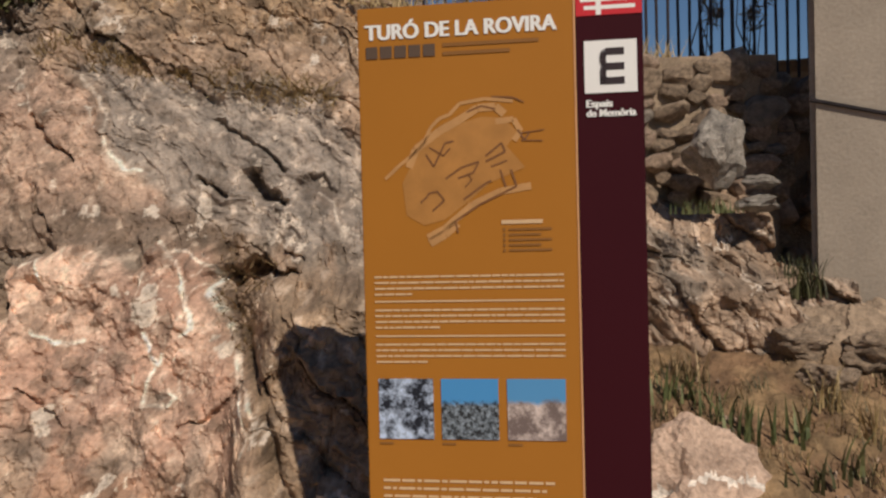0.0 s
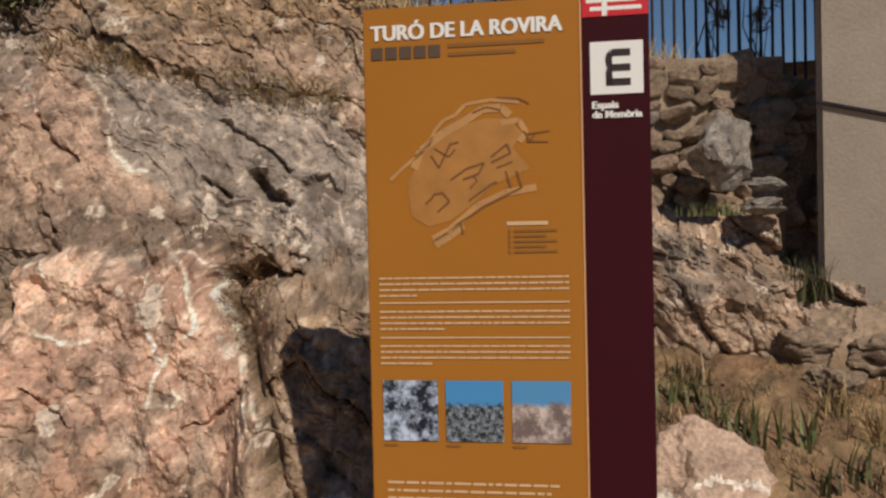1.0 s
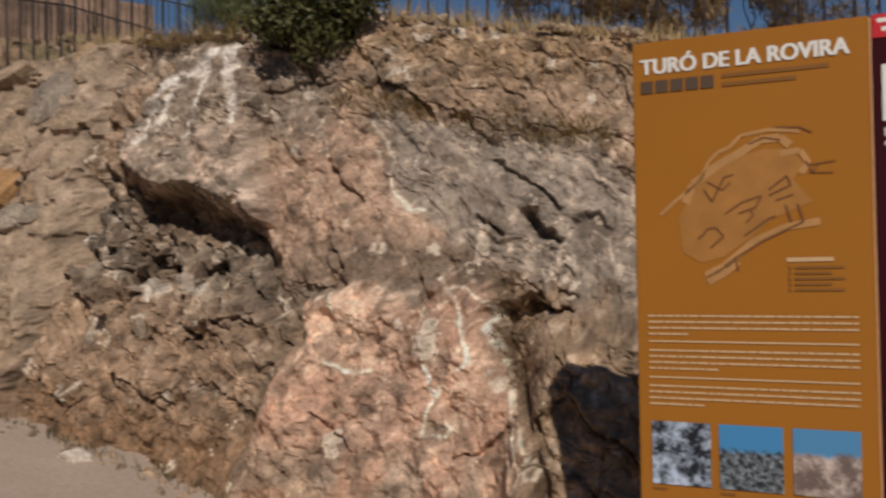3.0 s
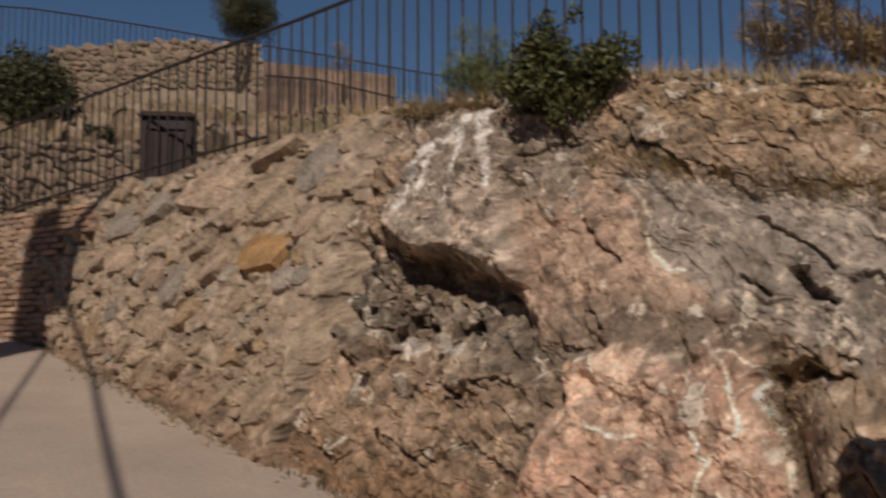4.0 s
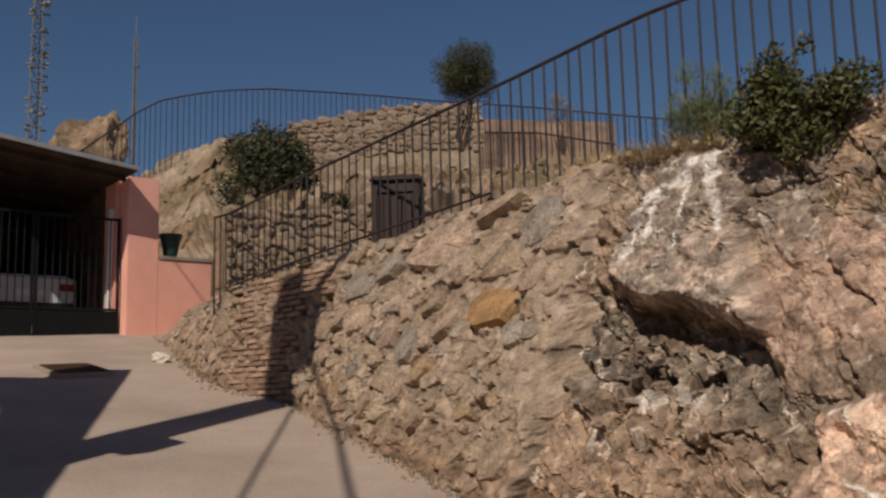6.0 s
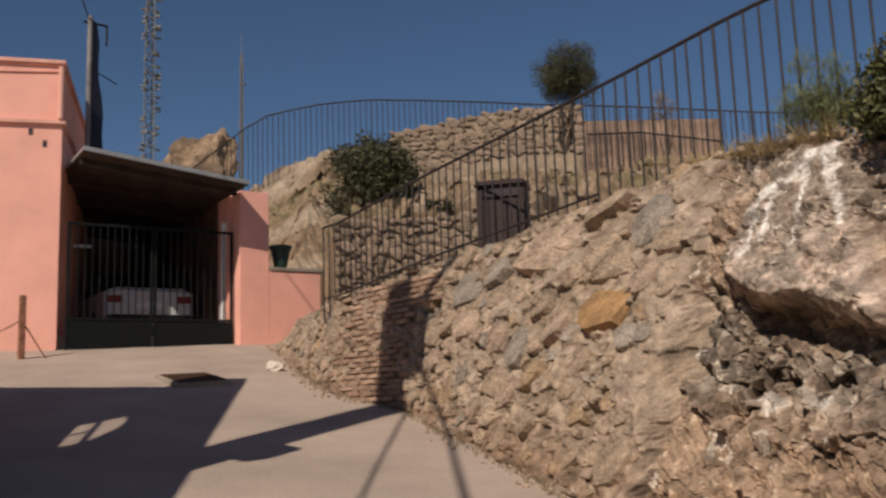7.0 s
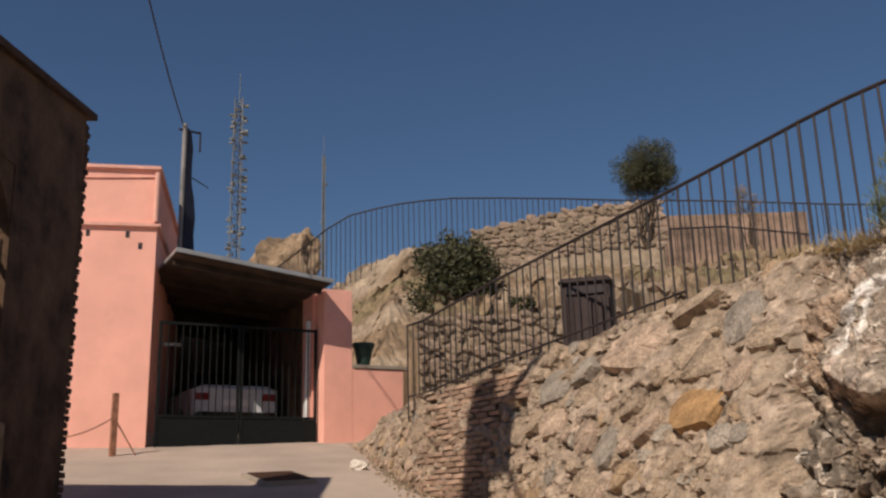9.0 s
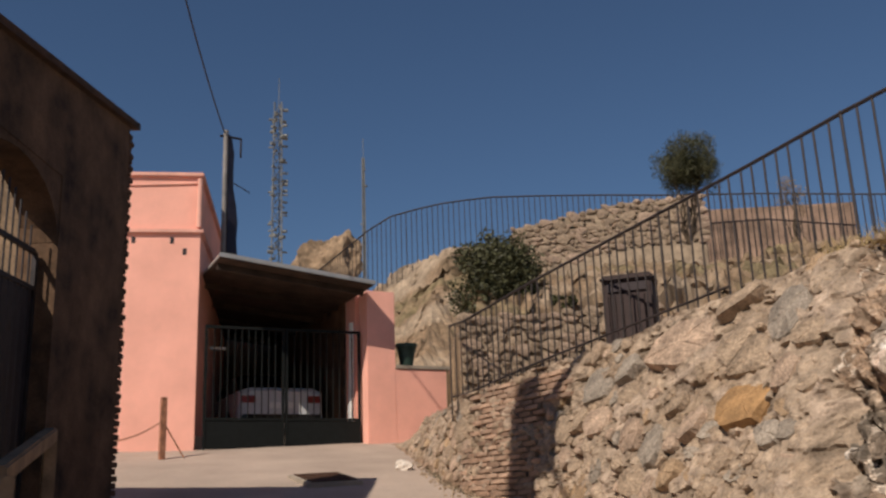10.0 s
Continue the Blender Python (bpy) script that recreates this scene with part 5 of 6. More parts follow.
# ---- plants ----
def leaf_mesh(name, spots, n, size, stretch, mat, parent, seed, up=0.0, label=""):
    """A crown of many small pointed leaves gathered about the given spots (x, y, z, radius)."""
    rng = np.random.default_rng(seed)
    spots = np.array(spots, float)
    pick = rng.choice(len(spots), n, p=spots[:, 3] ** 2 / np.sum(spots[:, 3] ** 2))
    d = rng.normal(size=(n, 3))
    d /= np.linalg.norm(d, axis=1)[:, None]
    c = spots[pick, :3] + d * (spots[pick, 3] * rng.random(n) ** 0.45)[:, None]
    a = rng.normal(size=(n, 3)) + d * 0.7 + np.array((0, 0, up))
    a /= np.linalg.norm(a, axis=1)[:, None]
    b = np.cross(a, rng.normal(size=(n, 3)))
    b /= np.linalg.norm(b, axis=1)[:, None]
    s = size * rng.uniform(0.6, 1.3, n)[:, None]
    v = np.stack([c - a * s, c + b * s * stretch, c + a * s, c - b * s * stretch], 1).reshape(-1, 3)
    f = np.arange(4 * n).reshape(n, 4)
    return mesh_object(name, v, f, mat, parent)


def leaf_material(name, color, tips, rough=0.6):
    m = material(name, color, rough, vary=0.45, scale=3, bump=0)
    n, l = m.node_tree.nodes, m.node_tree.links
    geo = n.new("ShaderNodeNewGeometry")
    ramp = n.new("ShaderNodeValToRGB")
    ramp.color_ramp.elements[0].color, ramp.color_ramp.elements[1].color = (*color, 1), (*tips, 1)
    l.new(geo.outputs["Random Per Island"], ramp.inputs["Fac"])
    l.new(ramp.outputs["Color"], n["Principled BSDF"].inputs["Base Color"])
    return m


L_DARK = leaf_material("dark green leaf", (0.030, 0.036, 0.010), (0.12, 0.115, 0.035))
L_OLIVE = leaf_material("olive leaf", (0.030, 0.031, 0.011), (0.080, 0.078, 0.030))
L_FEATHER = leaf_material("feathery green", (0.07, 0.09, 0.03), (0.20, 0.21, 0.09))
L_DRY = leaf_material("dry brown leaf", (0.16, 0.10, 0.05), (0.34, 0.24, 0.12))
L_STRAW = leaf_material("straw", (0.25, 0.17, 0.07), (0.48, 0.36, 0.18))
L_BLADE = leaf_material("green blade", (0.06, 0.075, 0.025), (0.17, 0.18, 0.07))
M_BARK = material("bark", (0.10, 0.07, 0.045), 0.9, vary=0.3, scale=12, bump=0.5)


def branches(parent, starts, seed, r0):
    """Tapered limbs from a base to each spot."""
    rng = random.Random(seed)
    for a, b in starts:
        bm = bmesh.new()
        a, b = Vector(a), Vector(b)
        prev = a
        for k in range(1, 6):
            q = a.lerp(b, k / 5) + Vector((rng.uniform(-1, 1), rng.uniform(-1, 1), 0)) * (b - a).length * 0.05
            add_bar(bm, prev, q, r0 * (1.15 - k / 6), 6, r0 * (1.15 - (k + 1) / 6))
            prev = q
        part("limb", bm, M_BARK, parent)


def shrub(name, at, spots, n, leaf, stretch, mat, label, category, seed, up=0.0, r0=0.02, limbs=6):
    """spots are clumps relative to the foot at."""
    t = empty(name, Matrix.Translation(at), label, category)
    rng = random.Random(seed)
    chosen = sorted(spots, key=lambda q: -q[3])[:limbs]
    branches(t, [((rng.uniform(-0.02, 0.02), 0, -0.1), q[:3]) for q in chosen], seed, r0)
    leaf_mesh("crown", spots, n, leaf, stretch, mat, t, seed, up)
    return t


def clumps(n, radii, centre, seed, r=(0.3, 0.5)):
    rng = random.Random(seed)
    out = []
    for _ in range(n):
        d = Vector((rng.gauss(0, 1), rng.gauss(0, 1), rng.gauss(0, 1))).normalized() * rng.random() ** 0.4
        out.append((centre[0] + d.x * radii[0], centre[1] + d.y * radii[1], centre[2] + d.z * radii[2], rng.uniform(*r) * min(radii)))
    return out


# dark bush and feathery broom on the rock's crest
shrub("leafy_bush", (-2.52, 5.62, 2.95), clumps(40, (0.42, 0.28, 0.22), (-0.03, 0.0, 0.40), 3, (0.45, 0.8)) + [(0.05, 0, 0.76, 0.08), (-0.1, -0.05, 0.70, 0.10), (0.15, -0.1, 0.16, 0.14), (0.0, -0.12, 0.10, 0.12), (-0.42, 0, 0.36, 0.12), (0.40, 0, 0.46, 0.13)], 9500, 0.024, 0.45, L_DARK, "dense dark green bush rooted on top of the rock", "bush", 3)
shrub("broom_shrub", (-3.36, 5.98, 3.22), clumps(16, (0.24, 0.15, 0.22), (0.0, 0, 0.28), 5, (0.6, 1.0)) + [(-0.08, 0, 0.62, 0.12), (0.12, 0, 0.55, 0.1)], 3200, 0.05, 0.05, L_FEATHER, "wispy light green broom shrub beside the fence", "shrub", 5, up=1.6, r0=0.008)
# bush behind the fence, tree on the upper terrace
shrub("round_bush", tuple(polar(54.0, 13.9, 4.25)), clumps(70, (0.62, 0.56, 0.86), (0.0, -0.1, 0.50), 7, (0.36, 0.60)), 20000, 0.034, 0.42, L_OLIVE, "round olive green bush on the terrace", "bush", 7, r0=0.035, limbs=7)
shrub("terrace_plant", tuple(polar(50.2, 13.2, 4.1)), clumps(6, (0.24, 0.2, 0.17), (0, 0, 0.22), 9), 500, 0.045, 0.4, L_OLIVE, "small green plant growing on the terrace", "plant", 9)
shrub("hill_tree", tuple(polar(42.3, 19.0, 6.55)), clumps(60, (0.80, 0.62, 0.50), (0.08, 0, 1.52), 11, (0.34, 0.60)) + [(0.2, 0, 2.1, 0.15), (-0.25, 0, 2.05, 0.18), (0.4, 0, 1.95, 0.15)], 15000, 0.058, 0.10, L_OLIVE, "small feathery olive tree on the hilltop", "tree", 11, up=0.9, r0=0.026, limbs=9)
shrub("dry_sapling", tuple(polar(36.2, 24.5, 7.35)), clumps(8, (0.35, 0.3, 0.5), (0, 0, 1.5), 13, (0.5, 0.8)), 900, 0.035, 0.25, L_DRY, "thin reddish dry sapling on the hilltop", "sapling", 13, r0=0.03)
# dry growth behind the fence above the rock
for k, (x, y, z, w, h, n) in enumerate(((-1.30, 6.9, 3.0, 0.34, 0.9, 2600), (-0.95, 6.95, 3.0, 0.40, 1.05, 3600), (-0.55, 7.0, 2.95, 0.40, 1.05, 3600), (-0.18, 7.1, 2.9, 0.42, 1.1, 3600), (0.20, 7.05, 2.85, 0.36, 1.0, 3000), (-1.75, 6.8, 3.1, 0.30, 0.35, 350), (0.52, 7.0, 2.8, 0.30, 0.8, 1500))):
    shrub("dry_shrub", (x, y, z), clumps(12, (w, 0.3, h * 0.6), (0, 0, h * 0.75), 20 + k, (0.4, 0.7)), n, 0.05, 0.10, L_DRY, "dry brown shrub behind the fence", "shrub", 20 + k, up=1.2, r0=0.010)
for k, (x, y) in enumerate(((1.72, 6.3), (2.05, 6.35))):
    shrub("bare_shrub", (x, y, 2.3), clumps(7, (0.10, 0.1, 0.5), (0.0, 0, 0.95), 30 + k, (0.5, 0.9)), 260 - 110 * k, 0.055, 0.10, L_DRY, "thin half-bare shrub behind the fence", "shrub", 30 + k, up=1.5, r0=0.008)


def tuft(name, at, n, height, spread, width, mat, label, seed, lean=0.5):
    """A tuft of tapering blades; one mesh of blades under its root."""
    rng = random.Random(seed)
    verts, faces = [], []
    for _ in range(n):
        a = rng.uniform(0, 2 * math.pi)
        h, l = height * rng.uniform(0.5, 1.1), lean * rng.uniform(0.2, 1.0)
        foot = Vector((rng.gauss(0, spread), rng.gauss(0, spread), 0))
        side = Vector((-math.sin(a), math.cos(a), 0)) * width * rng.uniform(0.6, 1.2)
        i = len(verts)
        for k in range(4):
            t = k / 3
            c = foot + Vector((math.cos(a) * l * h * t * t, math.sin(a) * l * h * t * t, h * t - 0.02))
            w = side * (1 - t) ** 0.7
            verts += [c - w, c + w]
        faces += [(i + 2 * k, i + 2 * k + 1, i + 2 * k + 3, i + 2 * k + 2) for k in range(3)]
    t = empty(name, Matrix.Translation(at), label, "plant")
    mesh_object("blade_clump", verts, faces, mat, t)["kind"] = "stuff"
    return t


# ---- planted bank and concrete wall beyond the sign ----
def bank_z(x, y):
    return 0.30 + (y - 3.1) * 0.46 + 0.02 * (x - 1.5)


def build_bank():
    X, Y = np.meshgrid(np.linspace(0.45, 3.6, 260), np.linspace(2.7, 5.1, 220))
    n = fbm(X * 2.5, Y * 2.5, 401)
    Z = bank_z(X, Y) * step(2.75, 3.2, Y) + 0.10 * n + 0.025 * fbm(X * 12, Y * 12, 402, 4) - 0.6 * step(0.75, 0.5, X)
    ledge = step(1.5, 1.65, X) * step(4.3, 4.45, Y)
    blk, edge = cells(X * 3 + 0.3 * n, Y * 4, 410)
    Z = Z + ledge * (0.10 + 0.14 * blk)
    n2 = fbm(X * 16, Y * 16, 403, 4)
    col = np.ones((*X.shape, 3)) * np.array((0.21, 0.125, 0.068))
    col = col + (np.array((0.35, 0.26, 0.18)) - col) * (ledge * 0.9)[..., None]
    col = col + (np.array((0.28, 0.185, 0.095)) - col) * (step(0.1, 0.4, n) * (1 - ledge) * 0.8)[..., None]
    col = col * (1 + 0.7 * n2[..., None])
    ob = grid_object("planted_bank", X, Y, Z, M_ROCK, np.clip(col, 0.02, 0.9), smooth=False)
    tagged(ob, "dry earth bank with scattered plants and stones", "bank", kind="structure")


build_bank()


def build_concrete_wall():
    m = Matrix.Translation((1.84, 4.87, 0)) @ Matrix.Rotation(radians(-23), 4, "Z")
    w = empty("concrete_wall", m, "tall pale concrete wall end with a cable across it", "wall", kind="structure")
    part("wall_panel", box_bm((0, 0, 0.2), (3.0, 0.4, 4.6), bevel=0.03), M_CONCRETE, w)
    bm = bmesh.new()
    pts = [(0.0 + 0.3 * k, -0.012, 2.235 - 0.085 * k * (1 - 0.04 * k)) for k in range(6)]
    for a, b in zip(pts, pts[1:]):
        add_bar(bm, a, b, 0.011, 6)
    part("cable", bm, M_IRON, w, "dark cable")


build_concrete_wall()


def lump(name, at, size, mat, label, seed, turn=0.0, category="rock", detail=4, rim=None):
    """A weathered boulder with broken faces."""
    rng = random.Random(seed)
    bm = bmesh.new()
    bmesh.ops.create_icosphere(bm, subdivisions=detail, radius=0.5)
    planes = [(Vector((rng.gauss(0, 1), rng.gauss(0, 1), rng.gauss(0, 1))).normalized(), rng.uniform(0.30, 0.42)) for _ in range(12)]
    for v in bm.verts:
        for nrm, d in planes:
            over = v.co.dot(nrm) - d
            if over > 0:
                v.co -= nrm * over * 0.95
        p = v.co.copy()
        v.co += p.normalized() * (0.11 * noise.noise(p * 4 + Vector((seed, 0, 0))) + 0.06 * noise.noise(p * 11) + 0.02 * noise.noise(p * 25))
    if rim:
        for f in bm.faces:
            c = f.calc_center_median()
            f.material_index = int(abs(c.z - 0.30 + 0.35 * abs(c.x + 0.05) + 0.05 * noise.noise(c * 9)) < 0.022 and noise.noise(c * 6) > -0.25)
    ob = part(name, bm, mat)
    if rim:
        ob.data.materials.append(rim)
    ob.matrix_world = Matrix.Translation(at) @ Matrix.Rotation(turn, 4, "Z") @ Matrix.Diagonal((*size, 1))
    return tagged(ob, label, category)


M_BOULDER = material("grey boulder", (0.34, 0.30, 0.255), 0.9, vary=0.35, scale=5, fine=40, bump=0.7, grain=0.25)
M_PINKROCK = material("pink rock", (0.56, 0.40, 0.30), 0.9, vary=0.3, scale=4, fine=40, bump=0.7, grain=0.25)
M_LIME = material("lime crust", (0.80, 0.70, 0.60), 0.9, vary=0.3, scale=12, fine=60, bump=0.5, grain=0.3)
lump("boulder", (1.40, 5.02, 2.00), (0.36, 0.34, 0.46), M_BOULDER, "grey angular boulder lodged in the rock", 4, 0.4)
lump("boulder", (1.60, 4.98, 1.72), (0.26, 0.26, 0.10), M_BOULDER, "flat grey stone below the boulder", 6, 0.2)
lump("boulder", (1.62, 5.0, 1.83), (0.20, 0.24, 0.08), M_BOULDER, "thin flat stone under the boulder", 7, 0.7)
for k, (x, y, z, a, b, c) in enumerate(((1.66, 4.52, 1.06, 0.42, 0.34, 0.20), (1.92, 4.42, 1.02, 0.40, 0.30, 0.18), (1.70, 4.34, 0.90, 0.34, 0.24, 0.16), (2.12, 4.34, 0.94, 0.36, 0.3, 0.2))):
    lump("ledge_stone", (x, y, z), (a, b, c), M_STONE, "flat tan stone on the ledge of the bank", 80 + k, 0.3 * k)
lump("pink_rock", (0.96, 3.72, 0.46), (0.84, 0.62, 0.76), M_PINKROCK, "pale pink rock edged with white lime crust", 12, 0.2, detail=5, rim=M_LIME)
tuft("grass_tuft", (1.30, 4.80, 1.69), 90, 0.08, 0.08, 0.005, L_BLADE, "short green grass on a rock ledge", 41, 0.9)
for k, (x, y, n, h, w, mat, txt) in enumerate((
        (0.98, 4.25, 26, 0.17, 0.009, L_BLADE, "spiky green plant on the earth bank"), (1.12, 4.12, 22, 0.16, 0.009, L_BLADE, "spiky green plant on the earth bank"),
        (1.22, 3.98, 18, 0.19, 0.010, L_BLADE, "broad-bladed green plant on the earth bank"), (1.42, 3.95, 10, 0.22, 0.012, L_BLADE, "upright leafy plant on the earth bank"),
        (1.55, 3.75, 8, 0.18, 0.012, L_BLADE, "upright leafy plant on the earth bank"), (1.38, 3.70, 16, 0.16, 0.010, L_OLIVE, "small dark plant on the earth bank"),
        (1.60, 4.15, 26, 0.20, 0.006, L_STRAW, "dry straw-coloured weed on the earth bank"), (1.72, 3.95, 30, 0.20, 0.006, L_STRAW, "dry straw-coloured weed on the earth bank"),
        (1.08, 4.40, 40, 0.18, 0.007, L_DRY, "dry brown weed on the earth bank"), (1.75, 4.78, 120, 0.22, 0.007, L_OLIVE, "dark green weed at the foot of concrete"))):
    tuft("bank_plant", (x, y, float(bank_z(x, y)) + (0.18 if y > 4.7 else 0.03)), n, h, 0.05, w, mat, txt, 50 + k, 0.7)


for k in range(90):
    rng = random.Random(300 + k)
    x, y = rng.uniform(0.85, 2.1), rng.uniform(3.35, 4.5)
    tuft("bank_weed", (x, y, float(bank_z(x, y)) + 0.02), rng.randint(8, 22), rng.uniform(0.06, 0.16), 0.04, 0.004, rng.choice((L_DRY, L_STRAW, L_OLIVE)), "low dry weed on the earth bank", 300 + k, 0.9)


def litter_stuff(name, n, area, zfun, size, mat, label, seed):
    """Loose stones strewn on the ground, too small to pick apart."""
    rng = random.Random(seed)
    bm = bmesh.new()
    for _ in range(n):
        x, y = area(rng)
        s = size * rng.uniform(0.4, 1.5)
        m = Matrix.Translation((x, y, zfun(x, y) + s * 0.2)) @ Euler((rng.uniform(0, 6), rng.uniform(0, 6), rng.uniform(0, 6))).to_matrix().to_4x4() @ Matrix.Diagonal((s, s * rng.uniform(0.5, 1), s * rng.uniform(0.4, 0.8), 1))
        bmesh.ops.create_icosphere(bm, subdivisions=1, radius=0.6, matrix=m)
    return tagged(part(name, bm, mat), label, "stones", kind="stuff")


litter_stuff("bank_gravel", 260, lambda r: (r.uniform(0.8, 2.4), r.uniform(3.2, 4.6)), lambda x, y: float(bank_z(x, y)), 0.025, M_STONE_PINK, "loose gravel on the earth bank", 61)
litter_stuff("foot_gravel", 420, lambda r: (lambda x: (x, float(foot_y(x)) - abs(r.gauss(0, 0.09))))(r.uniform(-13, -2.2)), lambda x, y: float(ground_z(x, y)), 0.035, M_STONE, "crumbled stones along the foot of the wall", 62)
litter_stuff("crest_rubble", 260, lambda r: (lambda x: (x, float(crest_y(x)) + r.uniform(-0.12, 0.25)))(r.uniform(-4.3, 1.3)), lambda x, y: float(crest_z(x)) + 0.0, 0.05, M_STONE, "loose stones along the rock crest", 63)


def dry_grass(name, n, area, zfun, h, mat, label, seed):
    rng = random.Random(seed)
    verts, faces = [], []
    for _ in range(n):
        x, y = area(rng)
        z, a = zfun(x, y), rng.uniform(0, 6.28)
        hh, w = h * rng.uniform(0.4, 1.2), 0.004
        i = len(verts)
        lx, ly = math.cos(a) * hh * 0.6, math.sin(a) * hh * 0.6
        verts += [(x - w, y, z - 0.03), (x + w, y, z - 0.03), (x + lx, y + ly, z + hh)]
        faces.append((i, i + 1, i + 2))
    return tagged(mesh_object(name, verts, faces, mat), label, "grass", kind="stuff")


def hanging_grass(n, x0, x1, zc, spread, h, mat, label, seed):
    """Dry grass rooted in ledges of the face."""
    rng = random.Random(seed)
    verts, faces = [], []
    for _ in range(n):
        x = rng.uniform(x0, x1)
        z = zc(x) + rng.gauss(0, spread)
        y = float(face_y(np.array(x), np.array(z))) - 0.05
        a, hh, i = rng.uniform(-1, 1), h * rng.uniform(0.4, 1.2), len(verts)
        verts += [(x - 0.004, y, z), (x + 0.004, y, z), (x + a * hh, y - 0.10 * rng.random(), z + hh * rng.uniform(-0.3, 0.8))]
        faces.append((i, i + 1, i + 2))
    return tagged(mesh_object("dry_grass", verts, faces, mat), label, "grass", kind="stuff")


hanging_grass(1400, -2.3, -0.6, lambda x: 2.72 - 0.22 * (x + 2.3), 0.05, 0.10, L_STRAW, "dry straw grass in a ledge above the grey slab", 71)
hanging_grass(700, -4.0, -3.2, lambda x: 3.30, 0.04, 0.10, L_STRAW, "dry straw grass along the boulder's top", 72)
hanging_grass(900, -1.1, -0.6, lambda x: 1.15 - 0.9 * (x + 0.85), 0.18, 0.09, L_DRY, "dry brown grass in the gully beside the pink rock", 73)
dry_grass("crest_grass", 2600, lambda r: (lambda x: (x, float(crest_y(x)) + r.uniform(-0.1, 0.5)))(r.uniform(-4.6, 1.4)), lambda x, y: float(crest_z(x)) + 0.02, 0.12, L_STRAW, "dry grass along the top of the rock", 74)
dry_grass("foot_weeds", 700, lambda r: (lambda x: (x, float(foot_y(x)) - abs(r.gauss(0, 0.05))))(r.uniform(-12, -2.4)), lambda x, y: float(ground_z(x, y)), 0.09, L_OLIVE, "weeds along the foot of the wall", 75)
lump("pale_stone", (-12.3, 6.85, 2.16), (0.34, 0.24, 0.24), M_LIME, "small pale stone at the wall's foot", 14, 0.3)
lump("pale_stone", (-3.25, 4.22, 0.68), (0.22, 0.16, 0.13), M_LIME, "pale loose stone at the foot of the rock", 15, 0.3)


M_OUTCROP = material("weathered tan rock", (0.31, 0.215, 0.135), 0.95, vary=0.5, scale=2.2, fine=14, bump=0.9, grain=0.3)


def build_far_outcrop():
    lump("rock_outcrop", tuple(polar(64.6, 29.5, 8.7)), (2.5, 1.8, 2.9), M_OUTCROP, "rugged tan rock outcrop behind the garage", 21, 0.5, detail=5)


build_far_outcrop()

# ---- stones laid into the walls, and the brick quoin (many pieces) ----
def rubble_band(s):
    g = float(ground_z(s, float(foot_y(s))))
    return g + 0.08, float(crest_z(s)) - 0.05


# the stones that stand out: place along the wall, height, radius, slant, material
MARKED = ((-4.96, 2.29, 0.27, 0.0, M_STONE_RUST), (-6.08, 2.03, 0.20, 0.0, M_STONE_GREY), (-5.95, 2.90, 0.42, 0.25, M_STONE_PINK), (-5.32, 3.17, 0.30, 0.3, M_STONE), (-4.98, 2.60, 0.24, 0.1, M_STONE), (-6.75, 2.80, 0.18, 0.0, M_STONE_GREY), (-6.45, 2.15, 0.19, 0.0, M_STONE_PINK), (-5.72, 1.80, 0.16, 0.0, M_STONE_OCHRE), (-5.55, 2.20, 0.20, 0.4, M_STONE_PINK), (-5.20, 2.75, 0.20, 0.0, M_STONE), (-4.60, 2.90, 0.24, 0.5, M_STONE_GREY), (-4.50, 2.45, 0.17, 0.6, M_STONE_PINK), (-7.2, 2.72, 0.24, 0.2, M_STONE_GREY), (-7.1, 2.35, 0.20, 0.0, M_STONE_PINK))
MARKED_FLAT = {2: 0.42, 3: 0.36, 4: 0.75, 0: 0.85}


WALL_STONE = [M_STONE, M_STONE_PINK, M_STONE, M_STONE_GREY, M_STONE_PINK, M_STONE, M_STONE_OCHRE, M_STONE]


def clip_cell(poly, px, pz, nx, nz):
    """The part of a convex outline behind a line through (px, pz)."""
    out = []
    for (ax, az), (bx, bz) in zip(poly, poly[1:] + poly[:1]):
        da, db = (ax - px) * nx + (az - pz) * nz, (bx - px) * nx + (bz - pz) * nz
        if da <= 0:
            out.append((ax, az))
        if da * db < 0:
            k = da / (da - db)
            out.append((ax + (bx - ax) * k, az + (bz - az) * k))
    return out


def rubble_stone(outline, thick, rng):
    """A fitted stone: worn outline (local x, z), rounded shoulder, uneven face."""
    pts = outline
    worn = []
    for (ax, az), (bx, bz) in zip(pts, pts[1:] + pts[:1]):
        worn += [(ax * 0.87 + bx * 0.13, az * 0.87 + bz * 0.13), (ax * 0.13 + bx * 0.87, az * 0.13 + bz * 0.87)]
    n = len(worn)
    tx, tz = rng.uniform(-0.2, 0.2), rng.uniform(-0.12, 0.26)
    rough = [1 + rng.uniform(-0.07, 0.07) for _ in range(n)]
    verts, faces = [], []
    for grow, y in ((1.03, 0.10), (1.0, 0.0), (0.93, -0.8), (0.55, -1.0)):
        for (x, z), r in zip(worn, rough):
            x, z = x * grow * r, z * grow * r
            depth = y if y > 0 else y * thick * (1 + rng.uniform(-0.16, 0.16)) + (tx * x + tz * z if y < -0.5 else 0)
            verts.append((x, depth, z))
    verts.append((0, -thick * rng.uniform(0.9, 1.15), 0))
    for ring in range(3):
        for k in range(n):
            a, b = ring * n + k, ring * n + (k + 1) % n
            faces.append((a, b, b + n, a + n))
    for k in range(n):
        faces.append((3 * n + k, 3 * n + (k + 1) % n, 4 * n))
    return verts, faces


